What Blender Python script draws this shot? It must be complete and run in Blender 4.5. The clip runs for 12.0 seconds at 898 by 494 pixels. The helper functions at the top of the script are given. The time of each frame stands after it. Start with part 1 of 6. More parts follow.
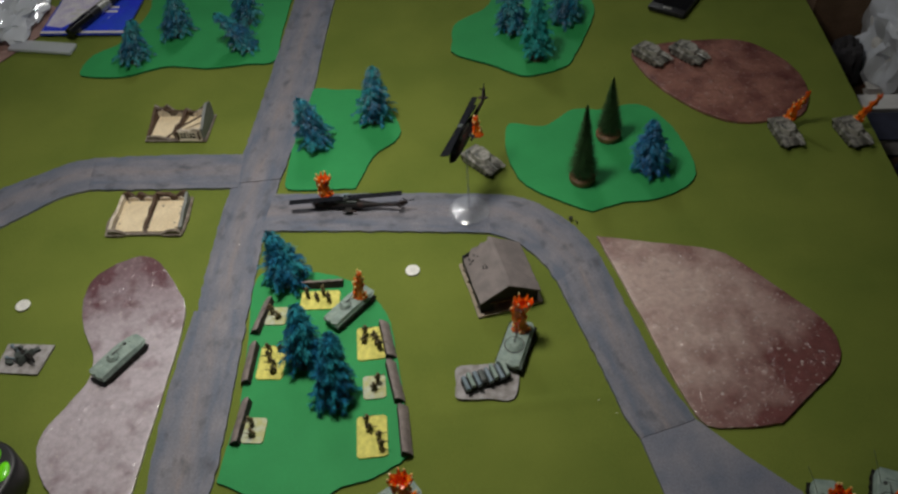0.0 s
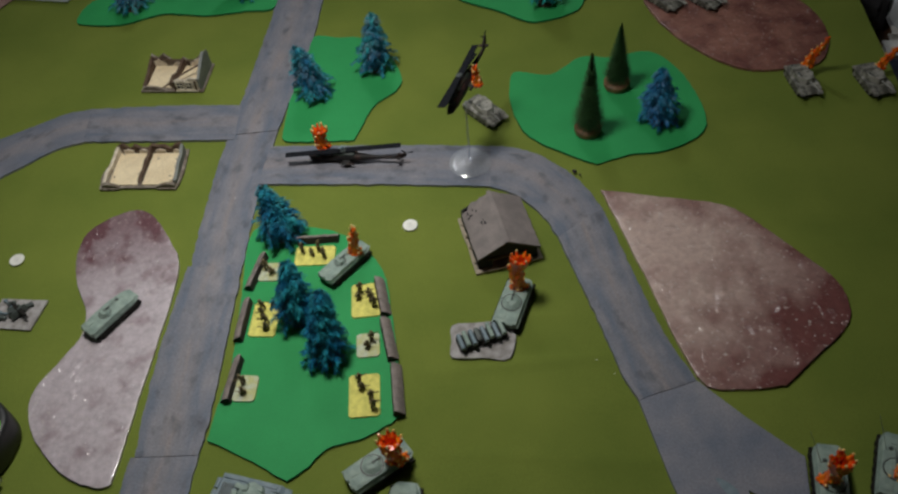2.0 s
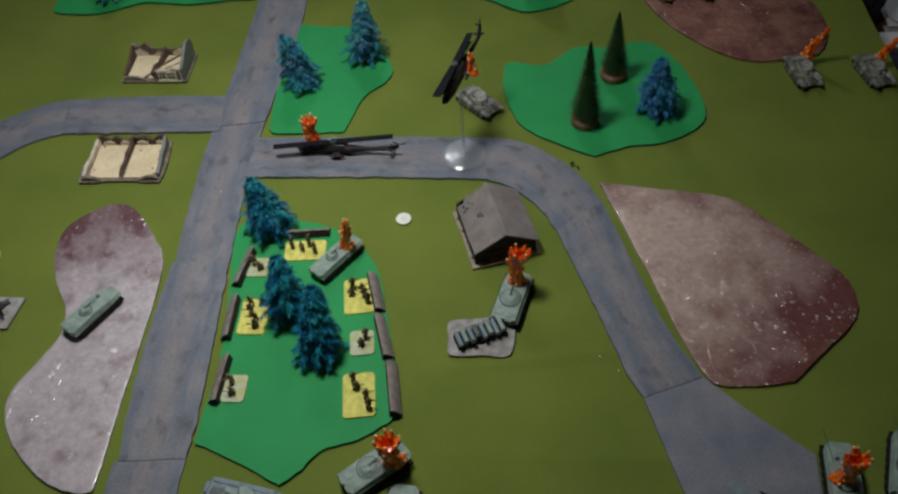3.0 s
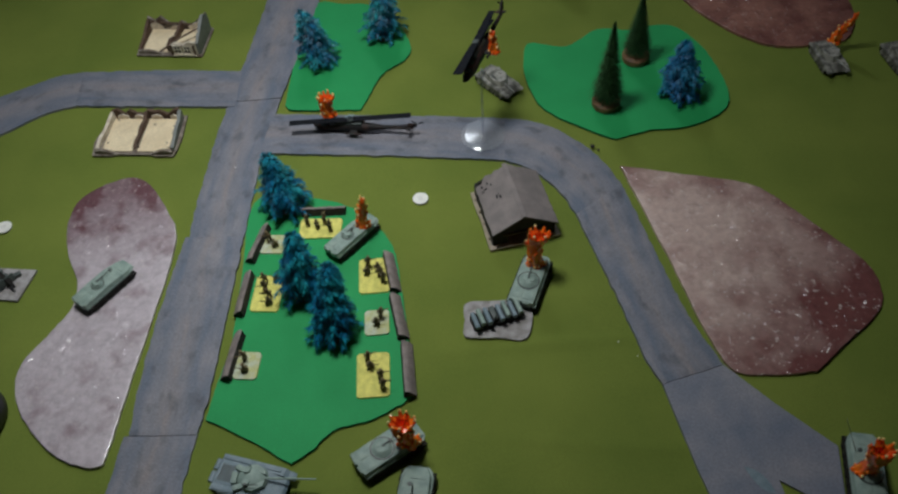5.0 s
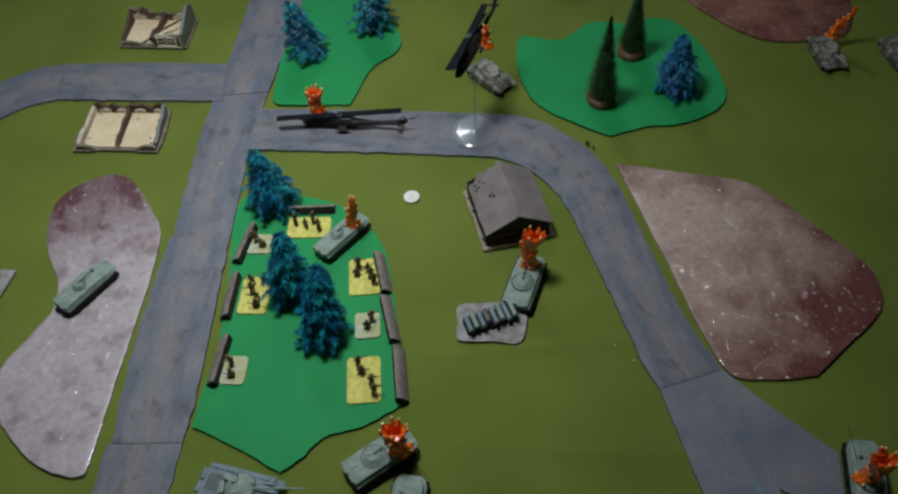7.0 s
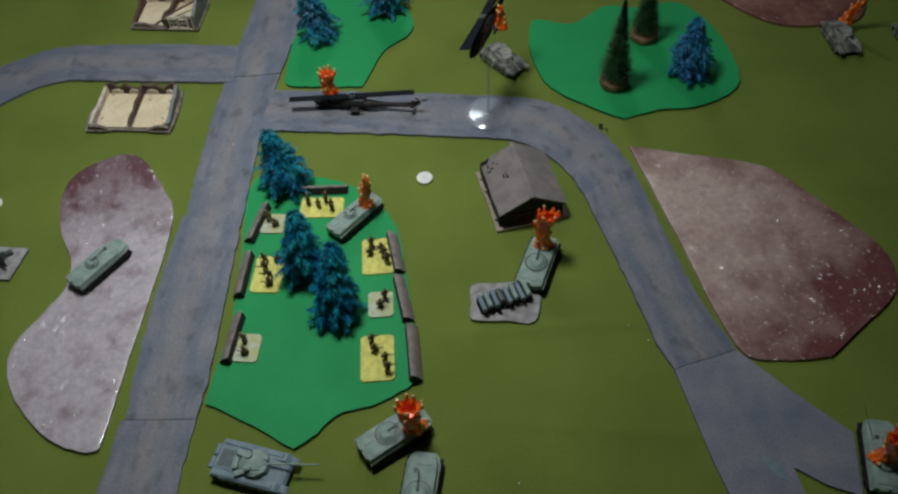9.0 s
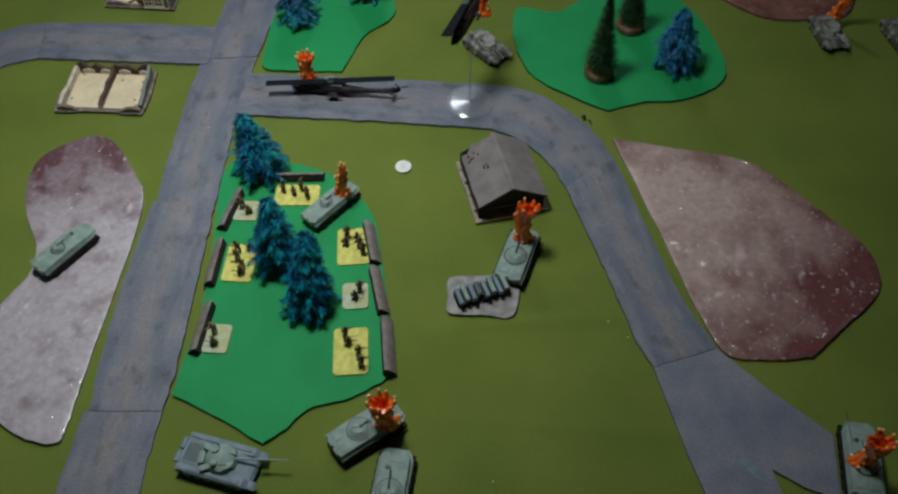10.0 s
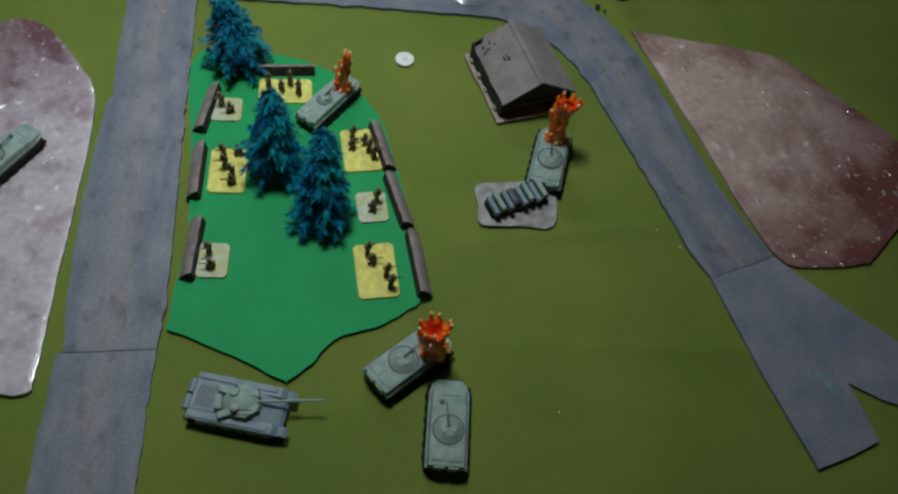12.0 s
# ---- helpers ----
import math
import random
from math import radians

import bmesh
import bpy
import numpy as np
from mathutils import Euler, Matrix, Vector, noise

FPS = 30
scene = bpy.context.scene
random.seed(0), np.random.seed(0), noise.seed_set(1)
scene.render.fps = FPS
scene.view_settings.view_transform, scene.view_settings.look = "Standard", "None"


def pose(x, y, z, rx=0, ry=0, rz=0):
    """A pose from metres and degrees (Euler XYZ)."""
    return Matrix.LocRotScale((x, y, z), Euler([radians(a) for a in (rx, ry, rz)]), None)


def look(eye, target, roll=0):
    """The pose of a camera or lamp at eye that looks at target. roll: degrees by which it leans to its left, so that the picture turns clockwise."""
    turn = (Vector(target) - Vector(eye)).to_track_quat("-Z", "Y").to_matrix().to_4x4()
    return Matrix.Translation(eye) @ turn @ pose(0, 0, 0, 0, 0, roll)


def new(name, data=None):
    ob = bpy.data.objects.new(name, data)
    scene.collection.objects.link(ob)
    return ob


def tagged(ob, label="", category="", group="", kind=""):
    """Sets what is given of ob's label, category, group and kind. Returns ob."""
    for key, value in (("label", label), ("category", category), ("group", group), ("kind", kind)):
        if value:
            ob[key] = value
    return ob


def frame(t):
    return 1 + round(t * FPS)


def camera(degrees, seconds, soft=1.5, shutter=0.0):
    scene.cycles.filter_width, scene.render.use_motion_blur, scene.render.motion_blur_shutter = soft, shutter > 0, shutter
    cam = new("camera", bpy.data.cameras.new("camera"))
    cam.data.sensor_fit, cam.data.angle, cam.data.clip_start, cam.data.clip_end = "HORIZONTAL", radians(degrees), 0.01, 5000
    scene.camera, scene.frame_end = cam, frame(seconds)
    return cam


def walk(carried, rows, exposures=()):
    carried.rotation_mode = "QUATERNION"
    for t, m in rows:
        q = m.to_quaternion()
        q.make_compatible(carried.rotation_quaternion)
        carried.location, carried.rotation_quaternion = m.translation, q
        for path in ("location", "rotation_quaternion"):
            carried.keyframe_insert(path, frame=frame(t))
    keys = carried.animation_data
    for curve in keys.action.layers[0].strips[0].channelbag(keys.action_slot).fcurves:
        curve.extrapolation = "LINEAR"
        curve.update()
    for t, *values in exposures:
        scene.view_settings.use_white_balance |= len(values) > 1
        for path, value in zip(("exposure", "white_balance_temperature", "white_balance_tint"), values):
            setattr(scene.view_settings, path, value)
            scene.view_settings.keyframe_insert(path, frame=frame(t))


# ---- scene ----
cam = camera(53.7, 12.0, soft=2.5)
PATH = [
    (0, (0.0377, -0.0370, 0.7717), (-0.0356, 1.3277, -0.6885), -4.55),
    (0.5, (0.0486, -0.0310, 0.7679), (-0.0519, 1.3271, -0.6969), -5.25),
    (1, (0.0535, -0.0250, 0.7643), (-0.0647, 1.3202, -0.7109), -5.94),
    (1.5, (0.0606, -0.0208, 0.7605), (-0.0727, 1.3004, -0.7351), -6.49),
    (2, (0.0679, -0.0120, 0.7545), (-0.0680, 1.2634, -0.7801), -6.71),
    (2.5, (0.0647, -0.0025, 0.7469), (-0.0733, 1.2651, -0.7939), -6.99),
    (3, (0.0472, 0.0030, 0.7272), (-0.0395, 1.2792, -0.8103), -5.15),
    (3.2, (0.0488, 0.0035, 0.7261), (-0.0342, 1.2769, -0.8138), -4.86),
    (4.8, (0.0353, 0.0024, 0.7139), (-0.0829, 1.2689, -0.8295), -4.82),
    (5, (0.0348, 0.0052, 0.7118), (-0.0661, 1.2617, -0.8409), -4.47),
    (5.5, (0.0329, 0.0054, 0.7096), (-0.0587, 1.2653, -0.8409), -4.35),
    (6, (0.0324, 0.0178, 0.7036), (-0.0566, 1.2674, -0.8554), -4.26),
    (6.5, (0.0312, 0.0323, 0.7042), (-0.0485, 1.2613, -0.8715), -3.85),
    (8.5, (0.0174, 0.0139, 0.7005), (-0.0424, 1.2660, -0.8579), -2.75),
    (9, (0.0168, 0.0168, 0.6926), (-0.0586, 1.2452, -0.8839), -3.24),
    (9.5, (0.0196, 0.0239, 0.6784), (-0.0261, 1.2429, -0.9066), -1.70),
    (10, (0.0204, 0.0320, 0.6792), (-0.0146, 1.2388, -0.9153), -0.71),
    (10.5, (-0.0020, 0.0376, 0.6779), (-0.0086, 1.2231, -0.9329), 0.75),
    (11, (-0.0378, 0.0341, 0.6768), (0.0361, 1.2317, -0.9233), 1.85),
    (11.5, (-0.0952, 0.0503, 0.6506), (0.1120, 1.1772, -0.9887), 6.18),
    (12, (-0.1182, 0.0837, 0.5765), (0.1641, 1.1456, -1.0946), 11.82),
]
EXPOSURES = [(0.0, -0.09, 6450, 9), (2.0, -0.13, 6250, 7), (5.5, -0.20, 5800, 5), (10.0, -0.24, 5740, 2), (12.0, -0.28, 5580, 1)]
walk(cam, [(t, look(eye, target, roll)) for t, eye, target, roll in PATH], EXPOSURES)

# ---- world and lamps ----
world = bpy.data.worlds.new("room_air")
world.use_nodes = True
world.node_tree.nodes["Background"].inputs[0].default_value = (0.68, 0.88, 1.0, 1)
world.node_tree.nodes["Background"].inputs[1].default_value = 0.088
scene.world = world


def lamp(name, eye, target, size, watts, color, spread=180):
    data = bpy.data.lights.new(name, "AREA")
    data.shape, data.size, data.energy, data.color = "DISK", size, watts, color
    data.spread = radians(spread)
    ob = new(name, data)
    ob.matrix_world = look(eye, target)
    return ob


CEILING, PENDANT = 1.68, 0.97
lamp("pendant_light", (-0.190, 0.68, PENDANT - 0.045), (-0.195, 0.645, 0), 0.20, 2.85, (1.0, 0.95, 0.86), 114)
lamp("far_lamp_light", (-0.20, 2.25, CEILING - 0.11), (-0.15, 1.0, 0), 0.30, 6.6, (0.97, 0.98, 1.0))


# ---- materials ----
def material(name, a, b=None, rough=0.7, metal=0.0, scale=60.0, fine=600.0, bump=0.15, depth=0.0004, lo=0.35, hi=0.65, island=0.0, piece=0.0, coat=0.0, spec=0.5):
    """Two colours mixed by coarse noise, speckled by fine noise, with a fine relief."""
    b = b or tuple(0.7 * v for v in a)
    m = bpy.data.materials.new(name)
    m.use_nodes = True
    n, link = m.node_tree.nodes, m.node_tree.links.new
    bsdf = n["Principled BSDF"]
    at = n.new("ShaderNodeTexCoord").outputs["Object"]
    big, small = n.new("ShaderNodeTexNoise"), n.new("ShaderNodeTexNoise")
    for tex, size, detail in ((big, scale, 5), (small, fine, 3)):
        link(at, tex.inputs["Vector"])
        tex.inputs["Scale"].default_value, tex.inputs["Detail"].default_value = size, detail
    ramp = n.new("ShaderNodeMapRange")
    ramp.inputs["From Min"].default_value, ramp.inputs["From Max"].default_value = lo, hi
    link(big.outputs["Fac"], ramp.inputs["Value"])
    mix = n.new("ShaderNodeMix")
    mix.data_type = "RGBA"
    mix.inputs["A"].default_value, mix.inputs["B"].default_value = (*a, 1), (*b, 1)
    link(ramp.outputs["Result"], mix.inputs["Factor"])
    shade = n.new("ShaderNodeHueSaturation")
    link(mix.outputs["Result"], shade.inputs["Color"])
    value = n.new("ShaderNodeMapRange")
    value.inputs["From Min"].default_value, value.inputs["From Max"].default_value = 0.3, 0.7
    value.inputs["To Min"].default_value, value.inputs["To Max"].default_value = 0.86, 1.14
    link(small.outputs["Fac"], value.inputs["Value"])
    last = value.outputs["Result"]
    for amount, source in ((island, "island"), (piece, "piece")):
        if amount:
            node = n.new("ShaderNodeNewGeometry" if source == "island" else "ShaderNodeObjectInfo")
            out = node.outputs["Random Per Island" if source == "island" else "Random"]
            vary = n.new("ShaderNodeMapRange")
            vary.inputs["To Min"].default_value, vary.inputs["To Max"].default_value = 1 - amount, 1 + amount
            link(out, vary.inputs["Value"])
            times = n.new("ShaderNodeMath")
            times.operation = "MULTIPLY"
            link(last, times.inputs[0]), link(vary.outputs["Result"], times.inputs[1])
            last = times.outputs[0]
    link(last, shade.inputs["Value"])
    link(shade.outputs["Color"], bsdf.inputs["Base Color"])
    bsdf.inputs["Roughness"].default_value, bsdf.inputs["Metallic"].default_value = rough, metal
    bsdf.inputs["Coat Weight"].default_value = coat
    bsdf.inputs["Coat Roughness"].default_value = 0.15
    bsdf.inputs["Specular IOR Level"].default_value = spec
    if bump:
        relief = n.new("ShaderNodeBump")
        relief.inputs["Strength"].default_value, relief.inputs["Distance"].default_value = bump, depth
        link(small.outputs["Fac"], relief.inputs["Height"])
        link(relief.outputs["Normal"], bsdf.inputs["Normal"])
    return m


def clear_plastic(name, gloss, milk, rough=0.06):
    """Thin clear plastic: mostly lets light through, with a share of gloss and of milky haze."""
    m = bpy.data.materials.new(name)
    m.use_nodes = True
    n, link = m.node_tree.nodes, m.node_tree.links.new
    out = next(x for x in n if x.bl_idname == "ShaderNodeOutputMaterial")
    n.remove(n["Principled BSDF"])
    clear, shiny, haze = n.new("ShaderNodeBsdfTransparent"), n.new("ShaderNodeBsdfGlossy"), n.new("ShaderNodeBsdfDiffuse")
    clear.inputs["Color"].default_value = (0.96, 0.97, 1.0, 1)
    shiny.inputs["Roughness"].default_value = rough
    haze.inputs["Color"].default_value = (0.86, 0.90, 0.98, 1)
    one, two = n.new("ShaderNodeMixShader"), n.new("ShaderNodeMixShader")
    one.inputs[0].default_value, two.inputs[0].default_value = gloss, milk
    link(clear.outputs[0], one.inputs[1]), link(shiny.outputs[0], one.inputs[2])
    link(one.outputs[0], two.inputs[1]), link(haze.outputs[0], two.inputs[2])
    link(two.outputs[0], out.inputs["Surface"])
    return m


FELT = material("felt_cloth", (0.180, 0.222, 0.043), (0.143, 0.187, 0.035), 0.95, scale=9, fine=1300, bump=0.8, depth=0.0006, spec=0.1)
FOAM = material("green_craft_foam", (0.032, 0.315, 0.092), (0.026, 0.275, 0.080), 0.7, scale=14, fine=900, bump=0.2, spec=0.3)
# Foam green darkened for the cut rim: its thin shadow is painted in.
FOAM_EDGE = material("shaded_foam_edge", (0.014, 0.150, 0.048), (0.010, 0.110, 0.036), 0.85, scale=90, fine=900, spec=0.2)
ROAD = material("painted_latex_road", (0.245, 0.238, 0.275), (0.148, 0.165, 0.222), 0.62, scale=26, fine=500, bump=0.45, depth=0.0006, lo=0.30, hi=0.70, spec=0.35)
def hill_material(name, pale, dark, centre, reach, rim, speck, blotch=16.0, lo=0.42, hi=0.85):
    """Varnished earth paint: pale in the middle, blotched dark towards the brushed rim, flecked with pale specks for
    grit and painted sparkle.
    """
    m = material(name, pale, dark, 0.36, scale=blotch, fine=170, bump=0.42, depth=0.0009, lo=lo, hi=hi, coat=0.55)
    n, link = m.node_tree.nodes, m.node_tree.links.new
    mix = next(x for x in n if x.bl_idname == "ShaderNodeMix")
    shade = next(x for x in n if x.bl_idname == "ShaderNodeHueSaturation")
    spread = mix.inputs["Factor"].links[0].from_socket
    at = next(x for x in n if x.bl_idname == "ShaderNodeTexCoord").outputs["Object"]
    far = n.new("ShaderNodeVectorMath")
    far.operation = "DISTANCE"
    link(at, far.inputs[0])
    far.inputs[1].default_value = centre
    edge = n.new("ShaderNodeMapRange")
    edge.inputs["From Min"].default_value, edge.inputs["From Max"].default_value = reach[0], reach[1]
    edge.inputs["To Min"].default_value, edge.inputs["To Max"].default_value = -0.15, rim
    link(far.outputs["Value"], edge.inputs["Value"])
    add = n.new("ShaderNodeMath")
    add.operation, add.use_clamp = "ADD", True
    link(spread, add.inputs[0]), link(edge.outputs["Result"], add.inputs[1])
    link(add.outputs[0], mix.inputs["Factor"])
    # Pale specks: some grit, and varnish sparkle painted into the colour.
    grit = n.new("ShaderNodeTexNoise")
    grit.inputs["Scale"].default_value, grit.inputs["Detail"].default_value = 260, 2
    link(at, grit.inputs["Vector"])
    dots = n.new("ShaderNodeMapRange")
    dots.inputs["From Min"].default_value, dots.inputs["From Max"].default_value = 0.635, 0.72
    dots.inputs["To Max"].default_value = speck
    link(grit.outputs["Fac"], dots.inputs["Value"])
    over = n.new("ShaderNodeMix")
    over.data_type = "RGBA"
    link(dots.outputs["Result"], over.inputs["Factor"])
    link(mix.outputs["Result"], over.inputs["A"])
    over.inputs["B"].default_value = (0.60, 0.52, 0.50, 1)
    link(over.outputs["Result"], shade.inputs["Color"])
    ripple, lumps = n.new("ShaderNodeTexNoise"), n.new("ShaderNodeBump")
    ripple.inputs["Scale"].default_value, ripple.inputs["Detail"].default_value = 78, 2.0
    link(at, ripple.inputs["Vector"])
    beads = n.new("ShaderNodeMapRange")
    beads.interpolation_type = "SMOOTHSTEP"
    beads.inputs["From Min"].default_value, beads.inputs["From Max"].default_value = 0.50, 0.72
    link(ripple.outputs["Fac"], beads.inputs["Value"])
    lumps.inputs["Strength"].default_value, lumps.inputs["Distance"].default_value = 1.0, 0.0024
    link(beads.outputs["Result"], lumps.inputs["Height"])
    bsdf = n["Principled BSDF"]
    link(lumps.outputs["Normal"], bsdf.inputs["Coat Normal"])
    bsdf.inputs["Coat Weight"].default_value, bsdf.inputs["Coat Roughness"].default_value = 1.0, 0.13
    return m


def streaked_road(name):
    """Road paint drawn out along the strip: a brownish worn middle, bluish brushed sides, dark scuffs."""
    m = material(name, (0.235, 0.226, 0.256), (0.165, 0.168, 0.205), 0.6, scale=30, fine=480, bump=0.5, depth=0.0007, lo=0.3, hi=0.7, spec=0.38)
    n, link = m.node_tree.nodes, m.node_tree.links.new
    last = next(x for x in n if x.bl_idname == "ShaderNodeMix").outputs["Result"]
    shade = next(x for x in n if x.bl_idname == "ShaderNodeHueSaturation")
    uv = next(x for x in n if x.bl_idname == "ShaderNodeTexCoord").outputs["UV"]

    def spread(value, a, b, low, high):
        node = n.new("ShaderNodeMapRange")
        for key, x in zip(("From Min", "From Max", "To Min", "To Max"), (a, b, low, high)):
            node.inputs[key].default_value = x
        link(value, node.inputs["Value"])
        return node.outputs["Result"]

    def maths(kind, a, b):
        node = n.new("ShaderNodeMath")
        node.operation = kind
        for x, slot in zip((a, b), node.inputs):
            if isinstance(x, float):
                slot.default_value = x
            else:
                link(x, slot)
        return node.outputs[0]

    def brushed(sx, sy, shift):
        place, tex = n.new("ShaderNodeMapping"), n.new("ShaderNodeTexNoise")
        place.inputs["Scale"].default_value, place.inputs["Location"].default_value = (sx, sy, 1), (shift, shift, 0)
        link(uv, place.inputs["Vector"]), link(place.outputs["Vector"], tex.inputs["Vector"])
        tex.inputs["Scale"].default_value, tex.inputs["Detail"].default_value = 1.0, 4
        return tex.outputs["Fac"]

    split = n.new("ShaderNodeSeparateXYZ")
    link(uv, split.inputs[0])
    away = maths("ABSOLUTE", maths("SUBTRACT", split.outputs[0], 0.47), 0.0)
    middle = maths("MULTIPLY", spread(away, 0.03, 0.20, 1, 0), spread(brushed(9, 1.6, 3), 0.38, 0.66, 0, 0.75))
    sides = maths("MULTIPLY", spread(away, 0.10, 0.30, 0.1, 1), spread(brushed(6, 1.1, 11), 0.36, 0.64, 0, 0.85))
    scuff = maths("MULTIPLY", spread(brushed(4, 2.2, 27), 0.55, 0.72, 0, 0.75), 1.0)
    for factor, colour in ((sides, (0.115, 0.138, 0.195, 1)), (middle, (0.250, 0.215, 0.218, 1)), (scuff, (0.075, 0.078, 0.098, 1))):
        over = n.new("ShaderNodeMix")
        over.data_type = "RGBA"
        link(factor, over.inputs["Factor"]), link(last, over.inputs["A"])
        over.inputs["B"].default_value = colour
        last = over.outputs["Result"]
    link(last, shade.inputs["Color"])
    return m


ROAD_STREAK = streaked_road("streaked_latex_road")
HILL_PALE = hill_material("varnished_pale_earth", (0.485, 0.425, 0.470), (0.140, 0.066, 0.080), (-0.325, 0.43, 0), (0.12, 0.24), 0.80, 0.45, 30, 0.47, 0.80)
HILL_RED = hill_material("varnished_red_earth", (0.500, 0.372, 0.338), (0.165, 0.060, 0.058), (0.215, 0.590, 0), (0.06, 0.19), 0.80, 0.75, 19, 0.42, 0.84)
HILL_DARK = hill_material("varnished_dark_red_earth", (0.300, 0.140, 0.110), (0.105, 0.030, 0.030), (0.36, 0.97, 0), (0.03, 0.14), 0.25, 0.35, 28, 0.38, 0.76)
GREY_GREEN = material("grey_green_paint", (0.300, 0.375, 0.335), (0.205, 0.275, 0.250), 0.55, scale=120, fine=1500, bump=0.25, spec=0.35)
BLUE_GREEN = material("blue_grey_green_paint", (0.215, 0.270, 0.315), (0.135, 0.190, 0.230), 0.5, scale=110, fine=1500, bump=0.25, spec=0.4)
CAMO = material("grey_brown_camouflage", (0.34, 0.33, 0.30), (0.095, 0.092, 0.080), 0.55, scale=100, fine=1300, bump=0.3, lo=0.43, hi=0.59, spec=0.4)
TRACK = material("dark_track_metal", (0.010, 0.010, 0.010), (0.028, 0.025, 0.022), 0.75, scale=300, fine=1600, bump=0.4, spec=0.15)
GUNMETAL = material("dark_gun_paint", (0.075, 0.09, 0.085), (0.05, 0.06, 0.06), 0.5, scale=200, fine=1500)
STEEL = material("pale_worn_steel", (0.5, 0.5, 0.47), (0.35, 0.35, 0.33), 0.45, 0.5, scale=200, fine=1500)
FLAME = material("orange_flame_plastic", (0.97, 0.250, 0.012), (0.80, 0.070, 0.006), 0.25, scale=130, fine=700, bump=0.3, coat=0.6)
FLAME.node_tree.nodes["Principled BSDF"].inputs["Subsurface Weight"].default_value = 0.45
FLAME.node_tree.nodes["Principled BSDF"].inputs["Subsurface Radius"].default_value = (0.006, 0.002, 0.001)
FLAME_TIP = material("yellow_flame_tip", (0.97, 0.52, 0.10), (0.97, 0.76, 0.36), 0.3, scale=300, fine=900, bump=0.2, coat=0.5)
NEEDLE_BLUE = material("blue_teal_needles", (0.008, 0.118, 0.240), (0.026, 0.265, 0.310), 0.42, scale=42, fine=500, bump=0, lo=0.40, hi=0.60, island=0.65, spec=0.5)
NEEDLE_AQUA = material("turquoise_needles", (0.012, 0.250, 0.270), (0.020, 0.320, 0.290), 0.55, scale=45, fine=500, bump=0, island=0.45, spec=0.35)
NEEDLE_DEEP = material("deep_blue_needles", (0.010, 0.115, 0.300), (0.018, 0.190, 0.330), 0.5, scale=45, fine=500, bump=0, island=0.55, spec=0.45)
NEEDLE_GREEN = material("dark_green_bristles", (0.026, 0.078, 0.024), (0.045, 0.105, 0.035), 0.7, scale=60, fine=500, bump=0, island=0.5, spec=0.25)
BARK = material("dark_stem", (0.03, 0.022, 0.018), (0.05, 0.035, 0.025), 0.8, scale=200, fine=900)
EARTH_BASE = material("brown_earth_base", (0.16, 0.085, 0.065), (0.07, 0.05, 0.05), 0.85, scale=160, fine=900, bump=0.6)
WOOD_BASE = material("turned_wood_base", (0.27, 0.14, 0.065), (0.14, 0.07, 0.035), 0.55, scale=120, fine=700, bump=0.3)
YELLOW = material("yellow_flocked_base", (0.80, 0.74, 0.20), (0.58, 0.55, 0.14), 0.85, scale=140, fine=1600, bump=0.4, spec=0.2)
PALE_BASE = material("pale_grey_green_base", (0.54, 0.58, 0.48), (0.50, 0.50, 0.22), 0.85, scale=110, fine=1500, bump=0.4, spec=0.2)
STONE_BASE = material("grey_stone_base", (0.42, 0.40, 0.41), (0.25, 0.23, 0.225), 0.85, scale=120, fine=1200, bump=0.6, spec=0.2)
FIGURE_DARK = material("dark_brown_figure", (0.060, 0.046, 0.022), (0.15, 0.115, 0.045), 0.65, scale=350, fine=1500, bump=0.3)
FIGURE_TAN = material("tan_figure", (0.22, 0.15, 0.07), (0.09, 0.075, 0.035), 0.65, scale=350, fine=1500, bump=0.3)
BERM = material("taupe_log_bank", (0.285, 0.240, 0.225), (0.180, 0.150, 0.145), 0.8, scale=120, fine=900, bump=0.7, depth=0.0008)
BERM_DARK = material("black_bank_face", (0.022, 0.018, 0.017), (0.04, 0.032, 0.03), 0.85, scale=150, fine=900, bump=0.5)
ROOF = material("grey_brown_felt_roof", (0.250, 0.215, 0.210), (0.185, 0.160, 0.160), 0.75, scale=60, fine=900, bump=0.3)
BARN_WALL = material("charcoal_plank_wall", (0.016, 0.015, 0.018), (0.030, 0.027, 0.030), 0.8, scale=90, fine=800, bump=0.4)
SAND = material("sandy_board", (0.40, 0.33, 0.26), (0.28, 0.24, 0.19), 0.8, scale=110, fine=1200, bump=0.4)
PLASTER = material("cream_floor", (0.80, 0.67, 0.46), (0.70, 0.57, 0.38), 0.8, scale=50, fine=700, bump=0.2)
RUBBLE = material("grey_brown_broken_wall", (0.27, 0.235, 0.20), (0.11, 0.08, 0.06), 0.85, scale=140, fine=1100, bump=0.6)
RUIN_GREY = material("grey_stone_wall", (0.26, 0.27, 0.265), (0.19, 0.20, 0.195), 0.85, scale=70, fine=900, bump=0.4)
TIMBER = material("dark_brown_timber", (0.075, 0.042, 0.028), (0.12, 0.075, 0.05), 0.75, scale=150, fine=900, bump=0.4)
CREAM_WALL = material("cream_plaster_wall", (0.76, 0.69, 0.57), (0.52, 0.44, 0.34), 0.8, scale=120, fine=900, bump=0.3)
